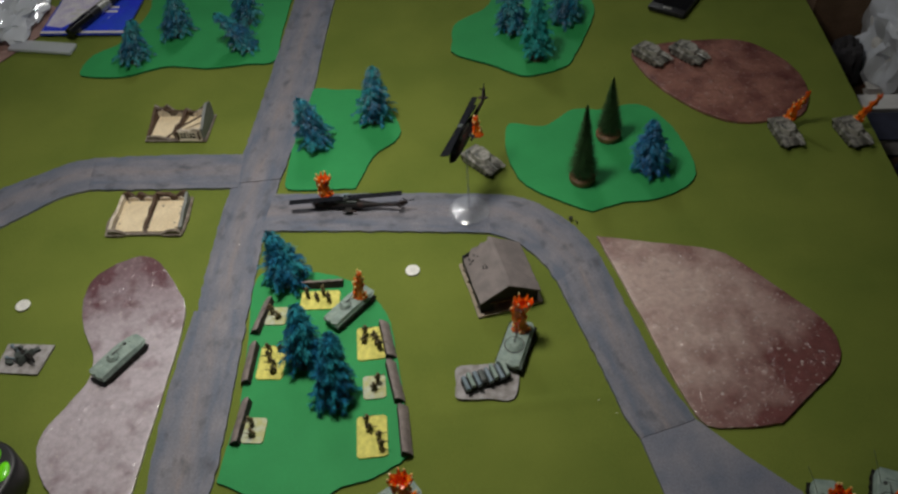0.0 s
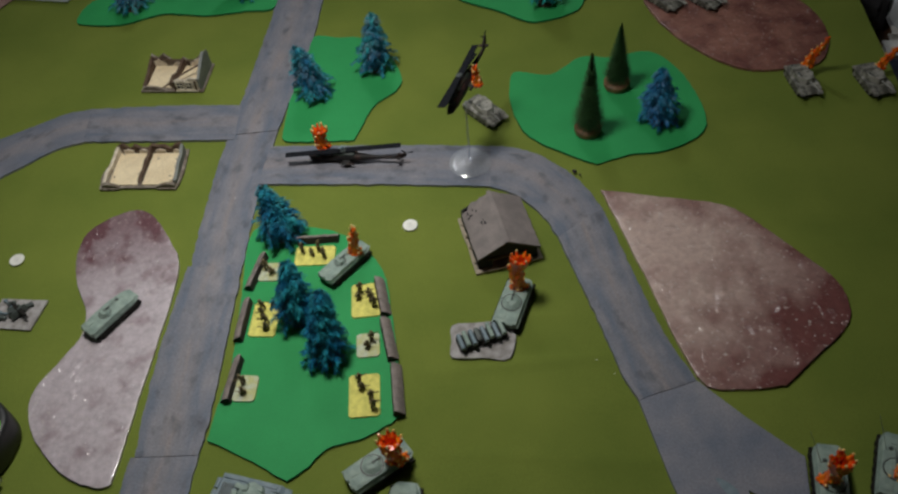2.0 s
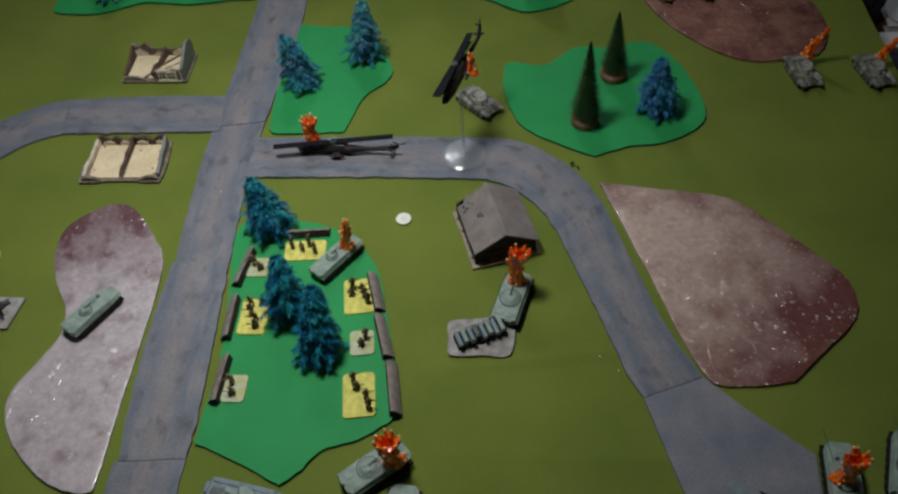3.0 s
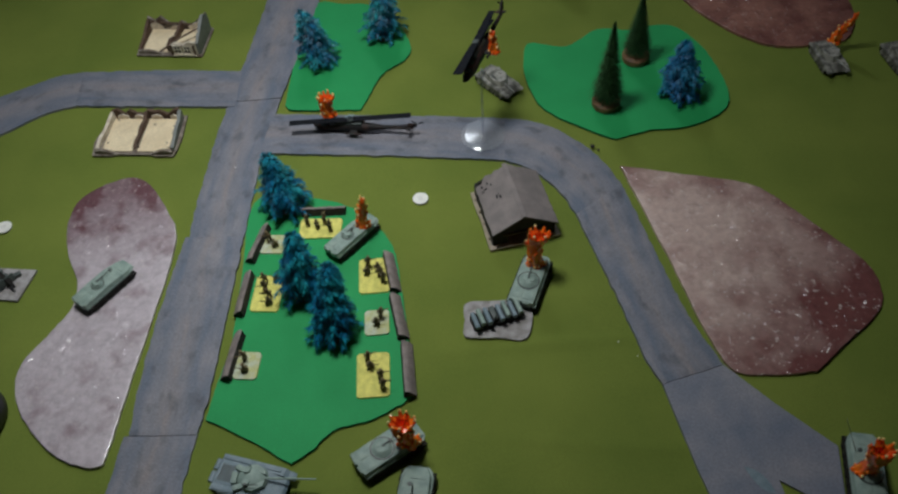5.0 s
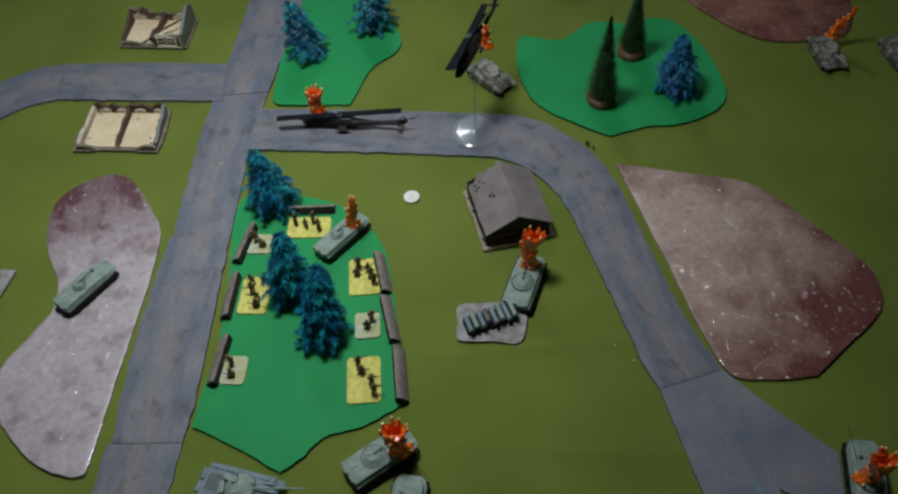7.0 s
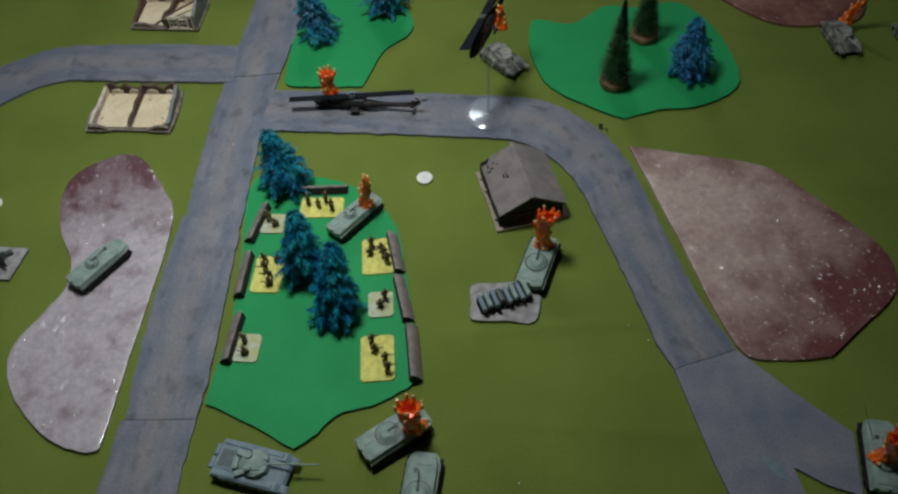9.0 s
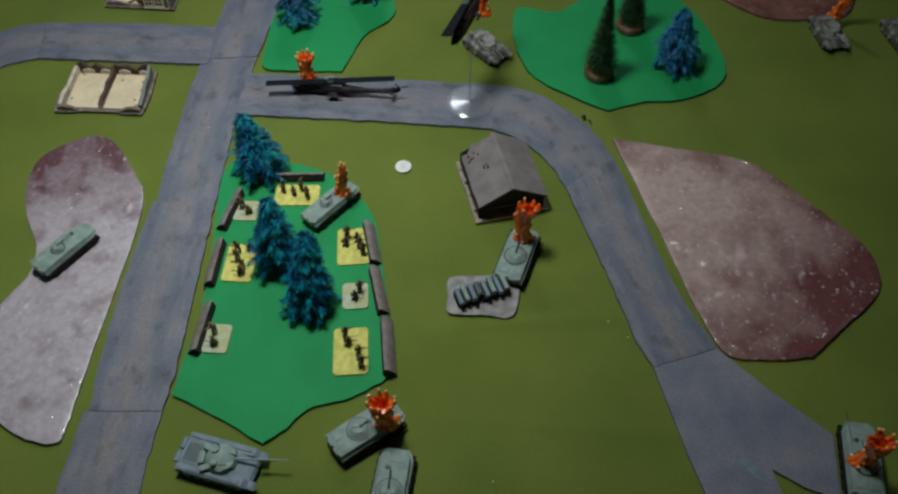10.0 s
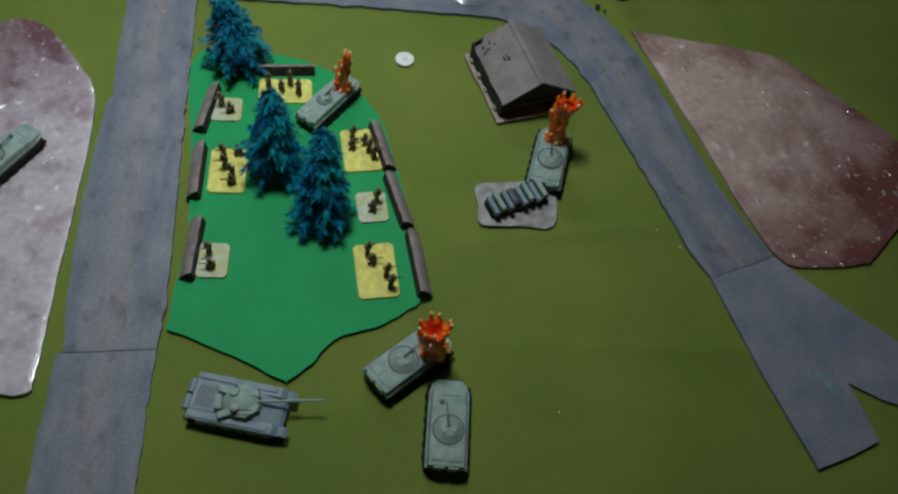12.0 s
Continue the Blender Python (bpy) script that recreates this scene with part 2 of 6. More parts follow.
ROTOR = material("black_rotor_plastic", (0.006, 0.007, 0.010), (0.010, 0.011, 0.016), 0.7, scale=200, fine=1200, bump=0.2, spec=0.12)
HELI = material("dark_olive_heli", (0.014, 0.013, 0.014), (0.050, 0.026, 0.023), 0.6, scale=70, fine=1200, bump=0.3, lo=0.48, hi=0.64, spec=0.25)
GLASS_DARK = material("smoked_canopy", (0.05, 0.06, 0.07), (0.03, 0.035, 0.045), 0.12, scale=100, fine=900, bump=0)
WHITE = material("white_plastic_chip", (0.85, 0.84, 0.80), (0.78, 0.77, 0.73), 0.4, scale=200, fine=1200, bump=0.1)
CLEAR = clear_plastic("clear_acrylic", 0.10, 0.20, 0.14)
FILM = clear_plastic("clear_blister_film", 0.22, 0.34, 0.12)
# Haze set high: the bright light on the bags is put into the film's colour.
BAG = clear_plastic("clear_bag_film", 0.42, 0.60, 0.10)
BLACK = material("black_rubbery_plastic", (0.012, 0.012, 0.014), (0.02, 0.02, 0.023), 0.45, scale=80, fine=900, bump=0.3)
GLOSS_BLACK = material("glossy_black_glass", (0.008, 0.008, 0.010), (0.010, 0.010, 0.012), 0.12, scale=30, fine=300, bump=0)
LIME = material("lime_green_plastic", (0.19, 0.85, 0.015), (0.17, 0.78, 0.012), 0.3, scale=60, fine=700, bump=0.05, coat=0.4)
BLUE_CARD = material("glossy_blue_card", (0.030, 0.050, 0.80), (0.030, 0.080, 0.66), 0.25, scale=25, fine=400, bump=0.05, coat=0.4)
PAPER = material("white_paper", (0.72, 0.71, 0.70), (0.60, 0.58, 0.57), 0.7, scale=30, fine=400, bump=0.1)
LILAC = material("lilac_print", (0.62, 0.56, 0.76), (0.82, 0.79, 0.86), 0.3, scale=60, fine=400, bump=0.05, coat=0.4)
PINK_CARD = material("pinkish_brown_card", (0.38, 0.24, 0.21), (0.25, 0.15, 0.13), 0.6, scale=20, fine=400, bump=0.15)
CARDBOARD = material("brown_cardboard", (0.19, 0.115, 0.07), (0.14, 0.085, 0.05), 0.8, scale=30, fine=500, bump=0.2)
NAVY = material("navy_cloth", (0.025, 0.03, 0.06), (0.015, 0.018, 0.035), 0.85, scale=40, fine=900, bump=0.4)
GREY_CLOTH = material("charcoal_cloth", (0.022, 0.020, 0.024), (0.036, 0.033, 0.036), 0.9, scale=30, fine=900, bump=0.4)
FLOOR = material("dark_carpet", (0.055, 0.048, 0.045), (0.035, 0.03, 0.03), 0.95, scale=20, fine=300, bump=0.5)
WALL = material("off_white_wall_paint", (0.42, 0.40, 0.37), (0.40, 0.38, 0.35), 0.8, scale=4, fine=120, bump=0.1)
CEIL = material("white_ceiling_paint", (0.6, 0.6, 0.58), (0.57, 0.57, 0.55), 0.85, scale=4, fine=120, bump=0.1)
TABLE = material("table_wood", (0.16, 0.09, 0.05), (0.11, 0.06, 0.035), 0.5, scale=12, fine=200, bump=0.1)
LAMP_GLOW = bpy.data.materials.new("lamp_diffuser")
LAMP_GLOW.use_nodes = True
LAMP_GLOW.node_tree.nodes["Principled BSDF"].inputs["Emission Color"].default_value = (1, 0.96, 0.88, 1)
LAMP_GLOW.node_tree.nodes["Principled BSDF"].inputs["Emission Strength"].default_value = 6.0


# ---- shaping ----
def box(bm, c, s, rz=0.0, top=(1, 1), bevel=0.0, rx=0.0, ry=0.0):
    """A block round c, its top scaled by top, its edges bevelled."""
    made = bmesh.ops.create_cube(bm, size=1)["verts"]
    for v in made:
        k = top if v.co.z > 0 else (1, 1)
        v.co = Vector((v.co.x * s[0] * k[0], v.co.y * s[1] * k[1], v.co.z * s[2]))
    if bevel:
        edges = list({e for v in made for e in v.link_edges})
        made = list({v for f in bmesh.ops.bevel(bm, geom=edges, offset=bevel, segments=2, affect="EDGES", profile=0.5)["faces"] for v in f.verts} | {v for v in made if v.is_valid})
    bmesh.ops.transform(bm, matrix=pose(*c, rx, ry, rz), verts=made)
    return made


def tube(bm, a, b, r0, r1=None, seg=10, caps=True):
    """A round bar from a to b."""
    a, b = Vector(a), Vector(b)
    r1 = r0 if r1 is None else r1
    turn = (b - a).to_track_quat("Z", "Y").to_matrix().to_4x4()
    m = Matrix.Translation((a + b) / 2) @ turn
    return bmesh.ops.create_cone(bm, cap_ends=caps, segments=seg, radius1=r0, radius2=r1, depth=(b - a).length, matrix=m)["verts"]


def ball(bm, c, s, seg=12, rings=8, rot=(0, 0, 0)):
    m = pose(*c, *rot) @ Matrix.Diagonal((*s, 1))
    return bmesh.ops.create_uvsphere(bm, u_segments=seg, v_segments=rings, radius=1, matrix=m)["verts"]


def prism(bm, points, z0, z1, side=None, draft=0.0):
    """A slab with the outline points (x, y); side: material index of its rim."""
    mid = Vector((sum(p[0] for p in points) / len(points), sum(p[1] for p in points) / len(points), 0))
    low = [bm.verts.new((p[0], p[1], z0)) for p in points]
    high = [bm.verts.new((p[0] + (mid.x - p[0]) * draft, p[1] + (mid.y - p[1]) * draft, z1)) for p in points]
    faces = [bm.faces.new(high), bm.faces.new(low[::-1])]
    n = len(points)
    for i in range(n):
        f = bm.faces.new((low[i], low[(i + 1) % n], high[(i + 1) % n], high[i]))
        if side is not None:
            f.material_index = side
    bmesh.ops.recalc_face_normals(bm, faces=bm.faces[:])
    return low + high


def profile(bm, points, y0, y1):
    """An outline in x and z, drawn out from y0 to y1."""
    made = prism(bm, points, 0, 1)
    for v in made:
        v.co = Vector((v.co.x, y0 + (y1 - y0) * v.co.z, v.co.y))
    return made


def rounded(points, steps=6, rough=0.0, seed=1, closed=True, corners=()):
    """A smooth line through a few points, slightly ragged; it keeps a sharp corner at the points numbered in corners."""
    rng, out, n = random.Random(seed), [], len(points)
    at = lambda j: Vector(points[j % n] if closed else points[max(0, min(n - 1, j))])
    slope = lambda j: Vector((0, 0)) if j % n in corners else (at(j + 1) - at(j - 1)) / 2
    for i in range(n if closed else n - 1):
        p, q, a, b = at(i), at(i + 1), slope(i), slope(i + 1)
        for k in range(steps):
            t = k / steps
            c = p * (2 * t**3 - 3 * t * t + 1) + a * (t**3 - 2 * t * t + t) + q * (3 * t * t - 2 * t**3) + b * (t**3 - t * t)
            out.append((c.x + rng.uniform(-rough, rough), c.y + rng.uniform(-rough, rough)))
    if not closed:
        out.append(tuple(points[-1]))
    return out


def mesh_of(name, bm, mats, smooth=False):
    data = bpy.data.meshes.new(name)
    bm.normal_update()
    bm.to_mesh(data)
    bm.free()
    for m in mats if isinstance(mats, (list, tuple)) else [mats]:
        data.materials.append(m)
    if smooth:
        data.shade_smooth()
        data.set_sharp_from_angle(angle=radians(38))
    return data


def part(name, bm, mats, parent=None, label="", smooth=True):
    ob = new(name, mesh_of(name, bm, mats, smooth))
    ob.parent = parent
    return tagged(ob, label)


def thing(name, label, category, group="", kind="", at=None):
    ob = new(name)
    ob.empty_display_size = 0.01
    if at is not None:
        ob.matrix_basis = at
    return tagged(ob, label, category, group, kind)


# ---- the room and the table ----
def structure():
    bm = bmesh.new()
    box(bm, (0.1, 1.0, -0.775), (4.4, 5.2, 0.05))
    tagged(part("floor", bm, FLOOR), "dark worn carpet floor of the room", "floor", kind="structure")
    bm = bmesh.new()
    box(bm, (0.1, 1.0, CEILING + 0.03), (4.4, 5.2, 0.06))
    tagged(part("ceiling", bm, CEIL), "white painted plain ceiling", "ceiling", kind="structure")
    for name, c, s in (("wall_north", (0.1, 3.65, 0.465), (4.4, 0.1, 2.43)), ("wall_south", (0.1, -1.65, 0.465), (4.4, 0.1, 2.43)),
                       ("wall_west", (-2.15, 1.0, 0.465), (0.1, 5.2, 2.43)), ("wall_east", (2.35, 1.0, 0.465), (0.1, 5.2, 2.43))):
        bm = bmesh.new()
        box(bm, c, s)
        tagged(part(name, bm, WALL), "plain off-white painted room wall", "wall", kind="structure")


X0, X1, Y0, Y1 = -0.80, 0.556, 0.10, 2.00


def table():
    t = thing("games_table", "wooden games table covered by green cloth", "table")
    bm = bmesh.new()
    box(bm, ((X0 + X1) / 2, (Y0 + Y1) / 2, -0.0185), (X1 - X0 - 0.004, Y1 - Y0 - 0.004, 0.03), bevel=0.003)
    part("tabletop", bm, TABLE, t)
    for x in (X0 + 0.06, X1 - 0.06):
        for y in (Y0 + 0.06, Y1 - 0.06):
            bm = bmesh.new()
            box(bm, (x, y, -0.392), (0.06, 0.06, 0.716), bevel=0.004)
            part("leg", bm, TABLE, t)


def cloth():
    """Felt laid over the table: a fine sheet with soft folds and a hanging hem."""
    bm = bmesh.new()
    nx, ny, grid = 140, 400, {}
    for i in range(nx + 1):
        for j in range(ny + 1):
            x, y = X0 + (X1 - X0) * i / nx, Y0 + (Y1 - Y0) * j / ny
            z = -0.0012 + 0.0007 * noise.noise((x * 7, y * 9, 1.0)) + 0.0005 * noise.noise((x * 24, y * 30, 4.0)) + 0.00032 * noise.noise((x * 2.5, y * 55, 7.0)) + 0.00018 * noise.noise((x * 40, y * 3, 9.0))
            z += 0.0020 * math.exp(-(((y - 0.455 - 0.012 * math.sin(x * 9)) / 0.006) ** 2)) * (0.5 + 0.5 * math.tanh((x - 0.0) * 20)) * (0.5 - 0.5 * math.tanh((x - 0.17) * 30))
            for line, low, high, tall in ((0.360, 0.02, 0.40, 0.0012), (0.520, 0.06, 0.14, 0.0009), (0.610, 0.40, 0.54, 0.0012)):
                z += tall * math.exp(-(((y - line - 0.006 * math.sin(x * 13 + line * 40)) / 0.005) ** 2)) * (0.5 + 0.5 * math.tanh((x - low) * 30)) * (0.5 - 0.5 * math.tanh((x - high) * 30))
            grid[i, j] = bm.verts.new((x, y, z))
    rim = {}
    for (i, j), v in list(grid.items()):
        if i in (0, nx) or j in (0, ny):
            out = Vector(((i == nx) - (i == 0), (j == ny) - (j == 0), 0)) * 0.012
            rim[i, j] = bm.verts.new(v.co + out + Vector((0, 0, -0.09 + 0.01 * noise.noise(v.co * 11))))
    for i in range(nx):
        for j in range(ny):
            bm.faces.new((grid[i, j], grid[i + 1, j], grid[i + 1, j + 1], grid[i, j + 1]))
    for i in range(nx):
        bm.faces.new((grid[i + 1, 0], grid[i, 0], rim[i, 0], rim[i + 1, 0]))
        bm.faces.new((grid[i, ny], grid[i + 1, ny], rim[i + 1, ny], rim[i, ny]))
    for j in range(ny):
        bm.faces.new((grid[0, j], grid[0, j + 1], rim[0, j + 1], rim[0, j]))
        bm.faces.new((grid[nx, j + 1], grid[nx, j], rim[nx, j], rim[nx, j + 1]))
    ob = part("ground", bm, FELT)
    tagged(ob, "olive green felt cloth spread over the table", "cloth", kind="structure")


def ceiling_lamp(x, y):
    t = thing("ceiling_lamp", "round ceiling lamp with a white diffuser", "lamp", "ceiling lamps", at=pose(x, y, CEILING))
    bm = bmesh.new()
    tube(bm, (0, 0, -0.03), (0, 0, 0), 0.15, 0.16, 32)
    part("lamp_base", bm, WHITE, t)
    bm = bmesh.new()
    ball(bm, (0, 0, -0.03), (0.13, 0.13, 0.05), 24, 12)
    part("diffuser", bm, LAMP_GLOW, t)


def pendant_lamp(x, y):
    t = thing("pendant_lamp", "hanging lamp with an open metal shade", "lamp", at=pose(x, y, PENDANT))
    bm = bmesh.new()
    tube(bm, (0, 0, -0.04), (0, 0, 0.09), 0.26, 0.06, 32, caps=False)
    part("shade", bm, STEEL, t)
    bm = bmesh.new()
    ball(bm, (0, 0, 0.015), (0.03, 0.03, 0.035), 16, 10)
    part("bulb", bm, LAMP_GLOW, t)
    bm = bmesh.new()
    tube(bm, (0, 0, 0.05), (0, 0, CEILING - PENDANT), 0.003, 0.003, 8)
    part("cord", bm, BLACK, t)


structure()
table()
cloth()
ceiling_lamp(-0.20, 2.25)
pendant_lamp(-0.190, 0.68)

# ---- terrain pieces laid on the cloth ----
ROAD_TOP, FOAM_TOP, HILL_TOP = 0.0018, 0.0021, 0.0024


def strip(left, right, seed, label):
    """A road strip between two ragged long edges: a slightly uneven sheet with a turned-down rim."""
    t = thing("road_strip", label, "road piece", "road pieces")
    top = ROAD_TOP + {1: 0.0007, 3: 0.0008, 5: 0.0011, 6: 0.0005, 7: 0.0010, 8: 0.0003, 9: 0.0010}.get(seed, 0.0)

    def longer(line):
        """The long edge run on a little, so that neighbours overlap in a low lip."""
        a, b, y, z = (Vector(p) for p in (line[0], line[1], line[-2], line[-1]))
        return rounded([tuple(a + (a - b).normalized() * 0.0016)] + list(line[1:-1]) + [tuple(z + (z - y).normalized() * 0.0016)], 8, closed=False)

    def even(line, count):
        """The line divided into equal steps."""
        line = [Vector(p) for p in line]
        run = [0.0]
        for a, b in zip(line, line[1:]):
            run.append(run[-1] + (b - a).length)
        out, i = [], 0
        for k in range(count + 1):
            d = run[-1] * k / count
            while i < len(line) - 2 and run[i + 1] < d:
                i += 1
            out.append(line[i].lerp(line[i + 1], (d - run[i]) / (run[i + 1] - run[i])))
        return out, run[-1]

    left, right = longer(left), longer(right)
    rows = max(24, int(even(left, 4)[1] / 0.0035))
    (a, reach), (b, _) = even(left, rows), even(right, rows)
    cols = 10
    bm = bmesh.new()
    layer = bm.loops.layers.uv.new("along")
    sheet, place = [], {}
    for k in range(rows + 1):
        row = []
        for j in range(cols + 1):
            u = j / cols
            p = a[k].lerp(b[k], u)
            if j in (0, cols):
                side = (b[k] - a[k]).normalized() * (1 if j else -1)
                p = p + side * (0.0016 * noise.noise((p.x * 75, p.y * 75, seed)) + 0.0010 * noise.noise((p.x * 210, p.y * 210, seed + 5)))
            if k in (0, rows):
                p = p + (a[k] - a[1 if k == 0 else rows - 1]).normalized() * 0.0012 * noise.noise((p.x * 120, p.y * 120, seed + 9))
            z = top + 0.0003 * noise.noise((p.x * 70, p.y * 70, 3)) - (0.0004 if j in (0, cols) or k in (0, rows) else 0)
            v = bm.verts.new((p.x, p.y, z))
            place[v] = (u, k / rows * reach / 0.065 + seed * 3.7)
            row.append(v)
        sheet.append(row)
    for r, q in zip(sheet, sheet[1:]):
        for j in range(cols):
            bm.faces.new((r[j], r[j + 1], q[j + 1], q[j]))
    rim = sheet[0] + [r[-1] for r in sheet[1:]] + sheet[-1][-2::-1] + [r[0] for r in sheet[-2:0:-1]]
    foot = [bm.verts.new((v.co.x, v.co.y, -0.001)) for v in rim]
    for v, w in zip(rim, foot):
        place[w] = place[v]
    for i in range(len(rim)):
        j = (i + 1) % len(rim)
        bm.faces.new((rim[i], foot[i], foot[j], rim[j]))
    bmesh.ops.recalc_face_normals(bm, faces=bm.faces[:])
    if sum(f.normal.z for f in bm.faces) < 0:
        bmesh.ops.reverse_faces(bm, faces=bm.faces[:])
    for f in bm.faces:
        for loop in f.loops:
            loop[layer].uv = place[loop.vert]
    part("road_surface", bm, ROAD_STREAK, t)
    return t


GREY_ROAD = "grey painted flexible road strip with ragged edges"
strip([(-0.2823, 0.8119), (-0.2668, 0.9961), (-0.2505, 1.2456), (-0.2235, 1.7174)], [(-0.2196, 0.8182), (-0.1967, 0.9970), (-0.1853, 1.2392), (-0.1544, 1.7124)], 1, GREY_ROAD)
strip([(-0.2881, 0.5993), (-0.2881, 0.7168), (-0.2825, 0.8091)], [(-0.2285, 0.6008), (-0.2273, 0.7233), (-0.2198, 0.8143)], 2, GREY_ROAD)
strip([(-0.2949, 0.3687), (-0.2988, 0.4705), (-0.2915, 0.5966)], [(-0.2329, 0.3697), (-0.2291, 0.4313), (-0.2288, 0.5976)], 3, GREY_ROAD)
strip([(-0.3133, 0.1412), (-0.3041, 0.2717), (-0.2991, 0.3656)], [(-0.2440, 0.1440), (-0.2376, 0.2680), (-0.2331, 0.3667)], 4, GREY_ROAD)
strip([(-0.2781, 0.8670), (-0.3804, 0.8727), (-0.4784, 0.8727)], [(-0.2751, 0.8018), (-0.3732, 0.8058), (-0.4707, 0.8099)], 5, GREY_ROAD)
strip([(-0.4812, 0.8727), (-0.5107, 0.8672), (-0.5434, 0.8477), (-0.5956, 0.8179), (-0.6529, 0.7789)], [(-0.4734, 0.8100), (-0.5092, 0.7964), (-0.5456, 0.7669), (-0.5712, 0.7465), (-0.6331, 0.6924)], 6, "grey painted flexible road strip curving at its end")
strip([(-0.2223, 0.7866), (-0.0678, 0.7791), (0.0480, 0.7708)], [(-0.2295, 0.7222), (-0.0638, 0.7122), (0.0468, 0.7036)], 7, GREY_ROAD)
strip([(0.0505, 0.7708), (0.0793, 0.7652), (0.1035, 0.7542), (0.1390, 0.7228), (0.1602, 0.6929), (0.1735, 0.6635)], [(0.0493, 0.7025), (0.0649, 0.6961), (0.0801, 0.6865), (0.0974, 0.6675), (0.1118, 0.6454), (0.1212, 0.6236)], 8, "grey painted road strip forming a bend")
strip([(0.1745, 0.6603), (0.1932, 0.5860), (0.2163, 0.4998), (0.2417, 0.4375)], [(0.1223, 0.6204), (0.1528, 0.5178), (0.1723, 0.4459), (0.1845, 0.4175)], 9, GREY_ROAD)


def road_fork():
    t = thing("road_fork", "grey painted forked road piece with two arms", "road piece", "road pieces")
    bm = bmesh.new()
    prism(bm, [(0.1852, 0.4172), (0.2418, 0.4374), (0.2818, 0.3952), (0.3252, 0.3548), (0.3187, 0.3000), (0.2928, 0.3093), (0.2694, 0.3244), (0.2740, 0.2996), (0.2777, 0.2786), (0.2518, 0.2686), (0.2250, 0.2605), (0.2040, 0.3347)], -0.001, ROAD_TOP)
    part("road_surface", bm, ROAD, t, smooth=False)
    bm = bmesh.new()
    prism(bm, rounded([(0.2431, 0.3358), (0.2567, 0.3287), (0.2641, 0.3131), (0.2532, 0.3174)], 4), ROAD_TOP - 0.0005, ROAD_TOP + 0.0003)
    part("paint_stain", bm, BLUE_GREEN, t, "greenish paint stain", smooth=False)


road_fork()


def grit(x, y, size, seed, mat=BERM_DARK, label="small dark crumb lying on the road"):
    bm = bmesh.new()
    bmesh.ops.create_icosphere(bm, subdivisions=2, radius=size)
    for v in bm.verts:
        v.co *= 1 + 0.3 * noise.noise(v.co * 400 + Vector((seed, 0, 0)))
        v.co.z *= 0.6
    tagged(part("pebble", bm, mat), label, "crumb", "crumbs").location = (x, y, ROAD_TOP + 0.0004 + size * 0.45)


grit(0.1470, 0.7210, 0.0026, 1)
grit(0.1530, 0.7150, 0.0016, 2)
for k, (x, y) in enumerate(((0.150, 0.462), (0.166, 0.446), (0.045, 0.310), (-0.255, 0.700))):
    grit(x, y, 0.0007, 3 + k, PAPER, "tiny pale crumb lying on the table")


def slab(name, label, category, group, outline, top, mats, seed, rough=0.0006, steps=6, draft=0.0, corners=()):
    t = thing(name, label, category, group)
    bm = bmesh.new()
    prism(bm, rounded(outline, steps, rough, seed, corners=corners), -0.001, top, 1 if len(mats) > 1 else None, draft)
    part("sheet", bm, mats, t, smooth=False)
    return t


def hill(label, outline, mat, seed, swell, corners=()):
    """A low hill sheet: a ragged rim and a gently swelling, lumpy top."""
    t = thing("hill_piece", label, "hill piece", "hill pieces")
    rim = rounded(outline, 6, 0.0005, seed, corners=corners)
    mid = Vector((sum(p[0] for p in rim) / len(rim), sum(p[1] for p in rim) / len(rim)))
    bm = bmesh.new()
    rows = []
    for k, z in ((1.0, -0.001), (0.9992, HILL_TOP * 0.92), (0.992, HILL_TOP)) + tuple((0.98 - 0.98 * i / 12, HILL_TOP) for i in range(1, 12)):
        row = []
        for p in rim:
            q = mid + (Vector(p) - mid) * k
            lump = 0.0 if k > 0.99 else swell * (1 - k) * 0.3 + 0.0005 * noise.noise((q.x * 60, q.y * 60, seed))
            row.append(bm.verts.new((q.x, q.y, z + lump)))
        rows.append(row)
    n = len(rim)
    for a, b in zip(rows, rows[1:]):
        for i in range(n):
            bm.faces.new((a[i], a[(i + 1) % n], b[(i + 1) % n], b[i]))
    bm.faces.new(rows[-1])
    bmesh.ops.recalc_face_normals(bm, faces=bm.faces[:])
    part("hill_surface", bm, mat, t)


hill("pale pinkish grey varnished hill with brown blotches", [(-0.3762, 0.6871), (-0.4185, 0.6607), (-0.4256, 0.6225), (-0.4146, 0.5829), (-0.3935, 0.5449), (-0.3884, 0.5094), (-0.4013, 0.4791), (-0.4178, 0.4460), (-0.4163, 0.4175), (-0.3983, 0.3857), (-0.3590, 0.3498), (-0.3248, 0.3370), (-0.3113, 0.3402), (-0.3092, 0.3678), (-0.3066, 0.4288), (-0.3001, 0.5849), (-0.3196, 0.6361), (-0.3476, 0.6750)], HILL_PALE, 3, 0.002, (12,))
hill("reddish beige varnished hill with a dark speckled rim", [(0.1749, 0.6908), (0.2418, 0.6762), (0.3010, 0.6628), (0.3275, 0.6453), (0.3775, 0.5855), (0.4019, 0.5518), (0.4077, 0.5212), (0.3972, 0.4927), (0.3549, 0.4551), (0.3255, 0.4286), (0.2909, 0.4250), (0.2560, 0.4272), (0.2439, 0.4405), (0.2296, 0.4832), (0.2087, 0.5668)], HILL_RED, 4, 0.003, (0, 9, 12))
